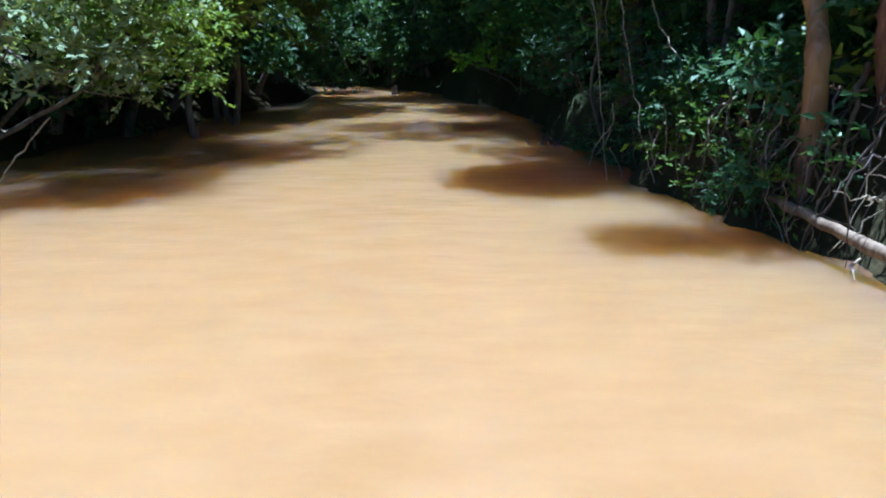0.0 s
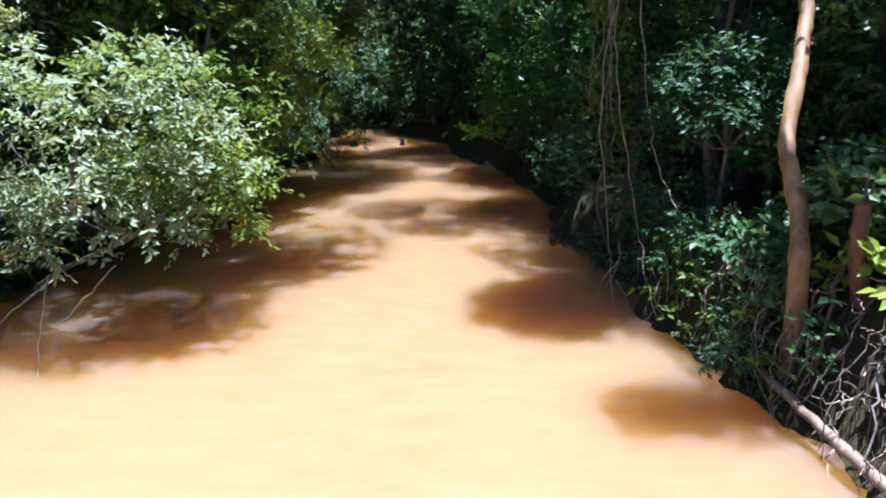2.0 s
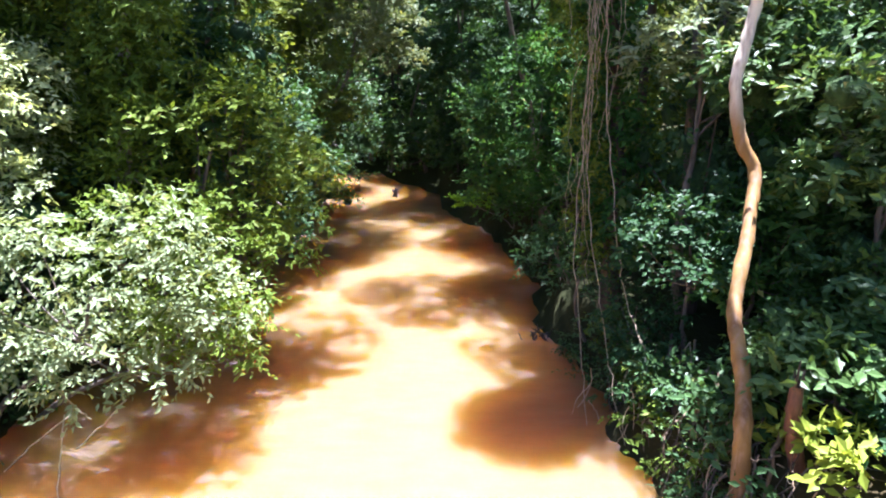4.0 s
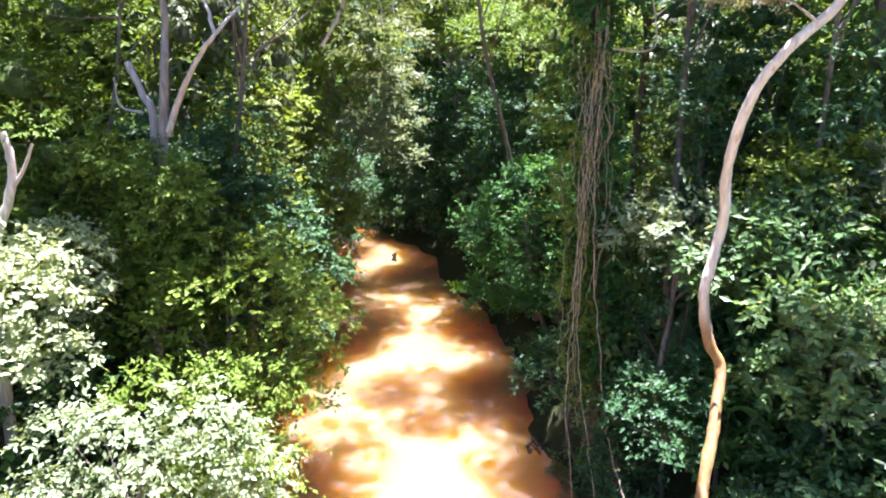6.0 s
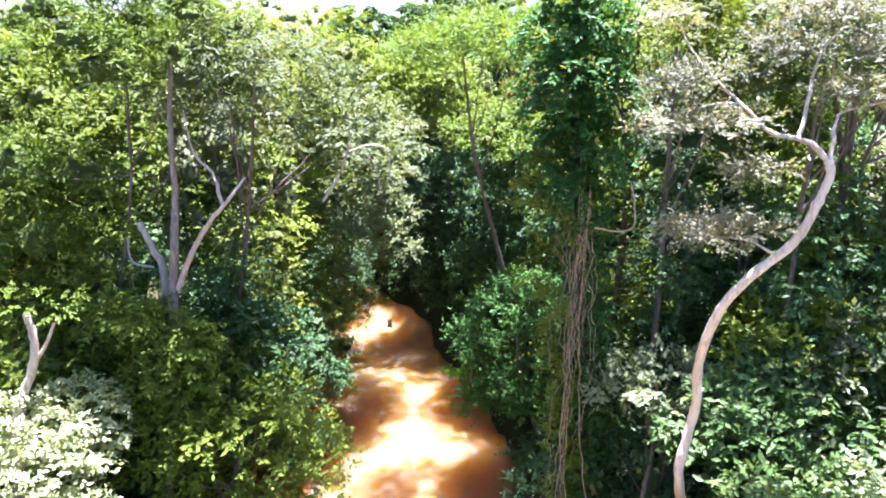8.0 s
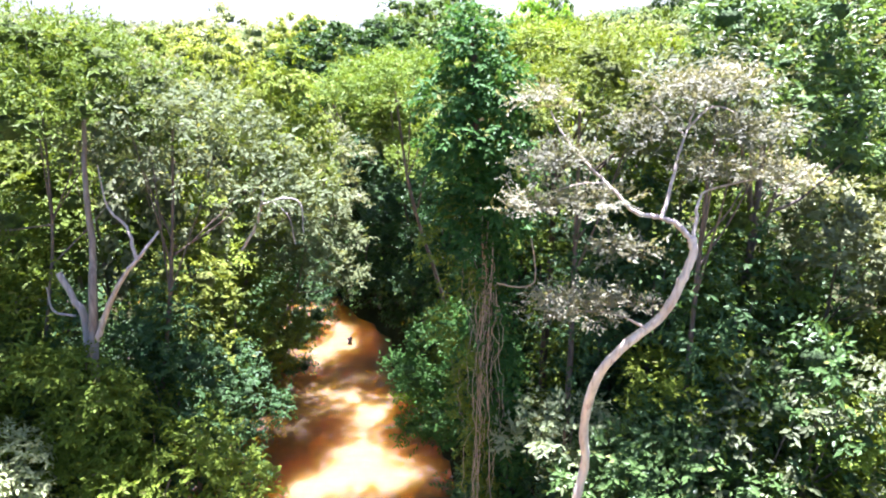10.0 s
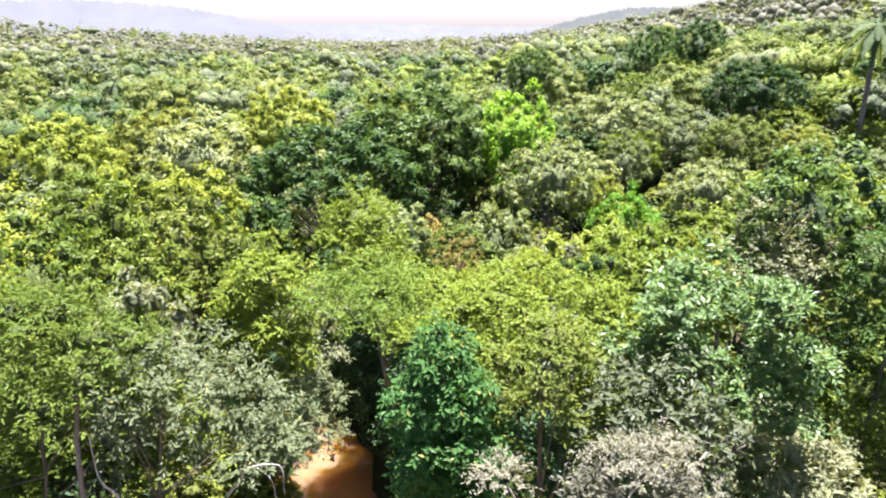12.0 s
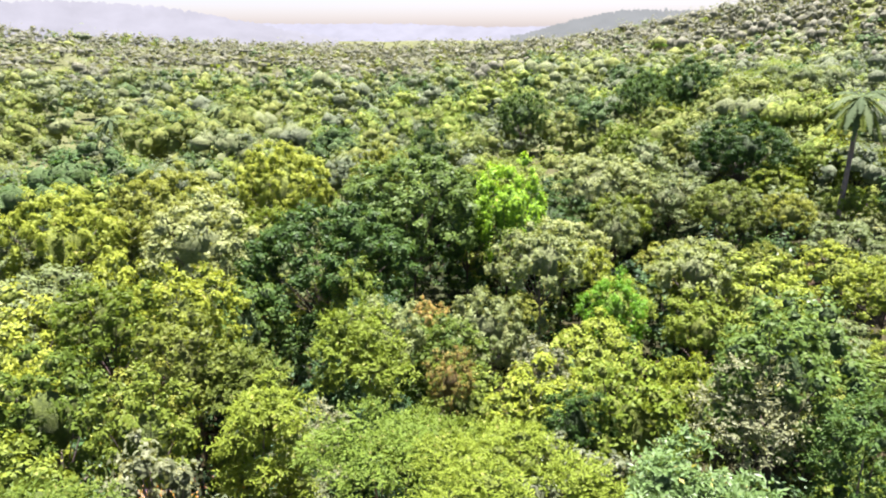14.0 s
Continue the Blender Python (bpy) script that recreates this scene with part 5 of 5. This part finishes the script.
for x, y, top, wide in ((20.5, 24.2, 6.5, 2.3), (19.4, 20.6, 6.6, 2.1), (21.6, 21.8, 6.8, 2.2), (-15.6, 29.5, 5.5, 2.2), (-13.2, 26.8, 5.2, 2.0), (-16.4, 33.0, 5.6, 2.2), (-16.0, 36.5, 5.8, 2.4),
                        (12.2, 46.0, 7.0, 2.0), (16.0, 50.0, 8.2, 2.3), (11.8, 51.5, 7.2, 2.2), (-7.6, 39.4, 5.6, 2.4), (0.4, 40.8, 5.4, 2.2), (-4.4, 39.0, 5.4, 2.2), (-5.2, 42.4, 5.8, 2.6), (-9.6, 43.6, 5.8, 2.6),
                        (-1.6, 43.6, 6.0, 2.4), (3.6, 40.4, 6.4, 2.4), (6.4, 42.2, 6.6, 2.2), (-3.6, 34.8, 5.4, 1.8), (28.0, 37.5, 10.2, 2.3), (28.8, 43.6, 11.2, 2.3), (36.2, 41.0, 10.6, 2.0), (17.2, 46.0, 8.4, 2.2), (9.0, 43.4, 6.4, 2.0), (13.0, 55.4, 8.4, 2.4), (8.2, 57.6, 7.6, 2.4), (-12.4, 37.6, 5.6, 2.2), (5.3, 57.4, 6.6, 2.2), (6.6, 58.2, 6.6, 2.0)):
    plant(LOW[int(x * 7 + y) % 4], x, y, max(top, gz(x, y) + 3.0), wide, grow.uniform(0, 6.28), "dark bush filling a gap between the forest trees", "undergrowth")
for i in range(13):
    for k in range(7):
        y = 37 + 3.9 * k + grow.uniform(-1, 1)
        x = (i - 6) * 0.1 * y + 3 + grow.uniform(-1.4, 1.4)
        if float(outside_river(x, y)) > 1.5 and (x - 34.8) ** 2 + (y - 46.2) ** 2 > 9:
            plant(LOW[(i + k) % 4], x, y, gz(x, y) + grow.uniform(2.8, 4.4), grow.uniform(2.0, 2.8), grow.uniform(0, 6.28), "dark bush filling a gap between the forest trees", "undergrowth")
for i in range(18):
    a = math.pi * (0.98 + 1.04 * (i + 0.5) / 18)
    r = 15 + (i % 3) * 4
    x, y = r * math.cos(a), 1 + r * math.sin(a)
    if float(outside_river(x, y)) > 1:
        plant(MID[i % 8], x, y, grow.uniform(9, 13), grow.uniform(2.5, 3.6), grow.uniform(0, 6.28), "", "trees behind")


def far_woods():
    """The wooded slopes and hills beyond, too many trees to count: leafy crowns over rounded masses."""
    rng = np.random.default_rng(400)
    vs, fs, sl, sm, base = [], [], [], [], 0
    # distance from, to, trees, crown radius, lobes, leaves on a lobe
    for d0, d1, n, wide, lobes, per in ((58, 110, 290, 3.3, 15, 28), (110, 220, 620, 4.2, 7, 16), (220, 620, 1500, 6.0, 3, 7), (620, 1300, 500, 10.0, 2, 4), (58, 112, 260, 1.8, 6, 28), (140, 480, 800, 4.6, 4, 9)):
        d = np.sqrt(rng.uniform(d0 ** 2, d1 ** 2, n))
        a = rng.uniform(-0.58 if wide != 4.6 else 0.2, 0.72, n)
        x, y = d * np.sin(a) + 1, d * np.cos(a)
        keep = np.ones(n, bool)
        for px, py, pr in PLACED[21:]:
            keep &= (x - px) ** 2 + (y - py) ** 2 > (pr + 1.2) ** 2
        keep &= outside_river(x, y) > 1.5
        keep &= ~((np.abs(x - 34.6) < 4) & (y < 48))
        x, y, d = x[keep], y[keep], d[keep]
        n = len(x)
        w = wide * rng.uniform(0.45, 1.0, n) * np.where(rng.uniform(0, 1, n) < 0.25, 1.8, 1.1)
        top = ground_z(x, y) + np.where((x > 20) & (d < 82), 6.6, 7.6) - (4.0 if wide < 2 else 0.0) + rng.uniform(-2.8, 2.2, n) + w * 0.25
        tone = np.array([noise.noise(Vector((p * 0.03, q * 0.03, 7.7))) for p, q in zip(x, y)])
        pick = np.clip(((tone * 0.9 + 0.5 + rng.normal(0, 0.28, n)) * 5).astype(int), 0, 4)
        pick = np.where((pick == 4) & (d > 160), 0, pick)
        # the farthest crowns go grey: partly dry trees, partly painted haze
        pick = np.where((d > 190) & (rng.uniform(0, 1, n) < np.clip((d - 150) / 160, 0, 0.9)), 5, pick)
        mid = np.stack([x, y, top - w * 0.8], -1)
        u = unit(rng.normal(0, 1, (n, lobes, 3)) + np.array([0, 0, 0.45]))
        u[..., 2] = np.maximum(u[..., 2], -0.35)
        lob = mid[:, None, :] + u * (w * rng.uniform(0.6, 0.85, n))[:, None, None] * np.array([1, 1, 0.85 if d0 < 200 else 0.5])
        lr = w[:, None] * rng.uniform(0.3, 0.58, (n, lobes)) * (1.0 if lobes > 4 else 1.35)
        rows = np.concatenate([lob, np.repeat(lr[..., None], 3, 2) * np.array([1, 1, 0.75 if d0 < 200 else 0.45])], -1).reshape(-1, 6)
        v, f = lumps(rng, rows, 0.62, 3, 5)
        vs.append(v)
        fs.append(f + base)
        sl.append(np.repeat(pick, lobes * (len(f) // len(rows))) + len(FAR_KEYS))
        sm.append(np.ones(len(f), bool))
        base += len(v)
        if per:
            uu = unit(rng.normal(0, 1, (n, lobes, per, 3)) + u[:, :, None, :] * 0.9 + np.array([0, 0, 0.35]))
            at = lob[:, :, None, :] + uu * lr[:, :, None, None] * rng.uniform(0.66, 1.18, (n, lobes, per, 1))
            size = 0.1 + np.median(d) * 0.0027 * (1 if d0 < 200 else 1.4)
            v, f = flecks(rng, at.reshape(-1, 3), uu.reshape(-1, 3), size)
            vs.append(v)
            fs.append(f + base)
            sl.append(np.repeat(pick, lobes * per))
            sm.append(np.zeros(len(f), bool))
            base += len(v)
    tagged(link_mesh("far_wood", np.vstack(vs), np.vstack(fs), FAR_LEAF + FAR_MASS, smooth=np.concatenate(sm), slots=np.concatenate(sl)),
           "mixed green woodland covering slopes and hills, paled for haze", "woodland", kind="stuff")


far_woods()


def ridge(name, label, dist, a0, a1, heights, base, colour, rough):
    """A far line of hills beyond the last woods; a glowing colour paints the haze of bright air over it."""
    m, nt, out = nodes_of("distant_hills_haze_glow")
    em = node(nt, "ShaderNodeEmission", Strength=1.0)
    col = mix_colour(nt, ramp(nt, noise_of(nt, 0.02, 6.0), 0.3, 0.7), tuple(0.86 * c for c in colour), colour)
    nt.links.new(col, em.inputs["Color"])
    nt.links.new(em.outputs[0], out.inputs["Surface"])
    rng = np.random.default_rng(int(dist))
    n = 260
    a = np.radians(np.linspace(a0, a1, n))
    h = np.interp(np.linspace(0, 1, n), np.linspace(0, 1, len(heights)), heights)
    h = np.convolve(np.pad(h, 12, mode="edge"), np.ones(25) / 25, "valid") + rng.normal(0, rough, n)
    rows = [np.stack([np.sin(a) * (dist - k), np.cos(a) * (dist - k), base + (h - base) * f], -1) for k, f in ((160, 0.0), (70, 0.55), (0, 1.0), (-60, 0.4))]
    v = np.vstack(rows)
    i = (np.arange(3)[:, None] * n + np.arange(n - 1)[None, :]).reshape(-1, 1)
    tagged(link_mesh(name, v, np.hstack([i, i + 1, i + n + 1, i + n]), m), label, "hills", kind="structure")


ridge("backdrop", "pale ridge far beyond the woods, haze painted as a glow", 2300, -30, 40, (72, 64, 70, 58, 62, 46, 55, 44, 52, 40), -20, (0.15, 0.158, 0.155), 1.6)
ridge("backdrop", "wooded ridge with the haze of bright air painted as a glow", 1250, -48, -4, (70, 76, 72, 74, 78, 70, 44, 18), -10, (0.142, 0.148, 0.14), 1.4)
ridge("backdrop", "wooded hill in the distance, blue-grey haze painted as a glow", 1150, 10, 40, (20, 44, 62, 60, 58, 66, 84, 96), -10, (0.09, 0.1, 0.085), 1.2)
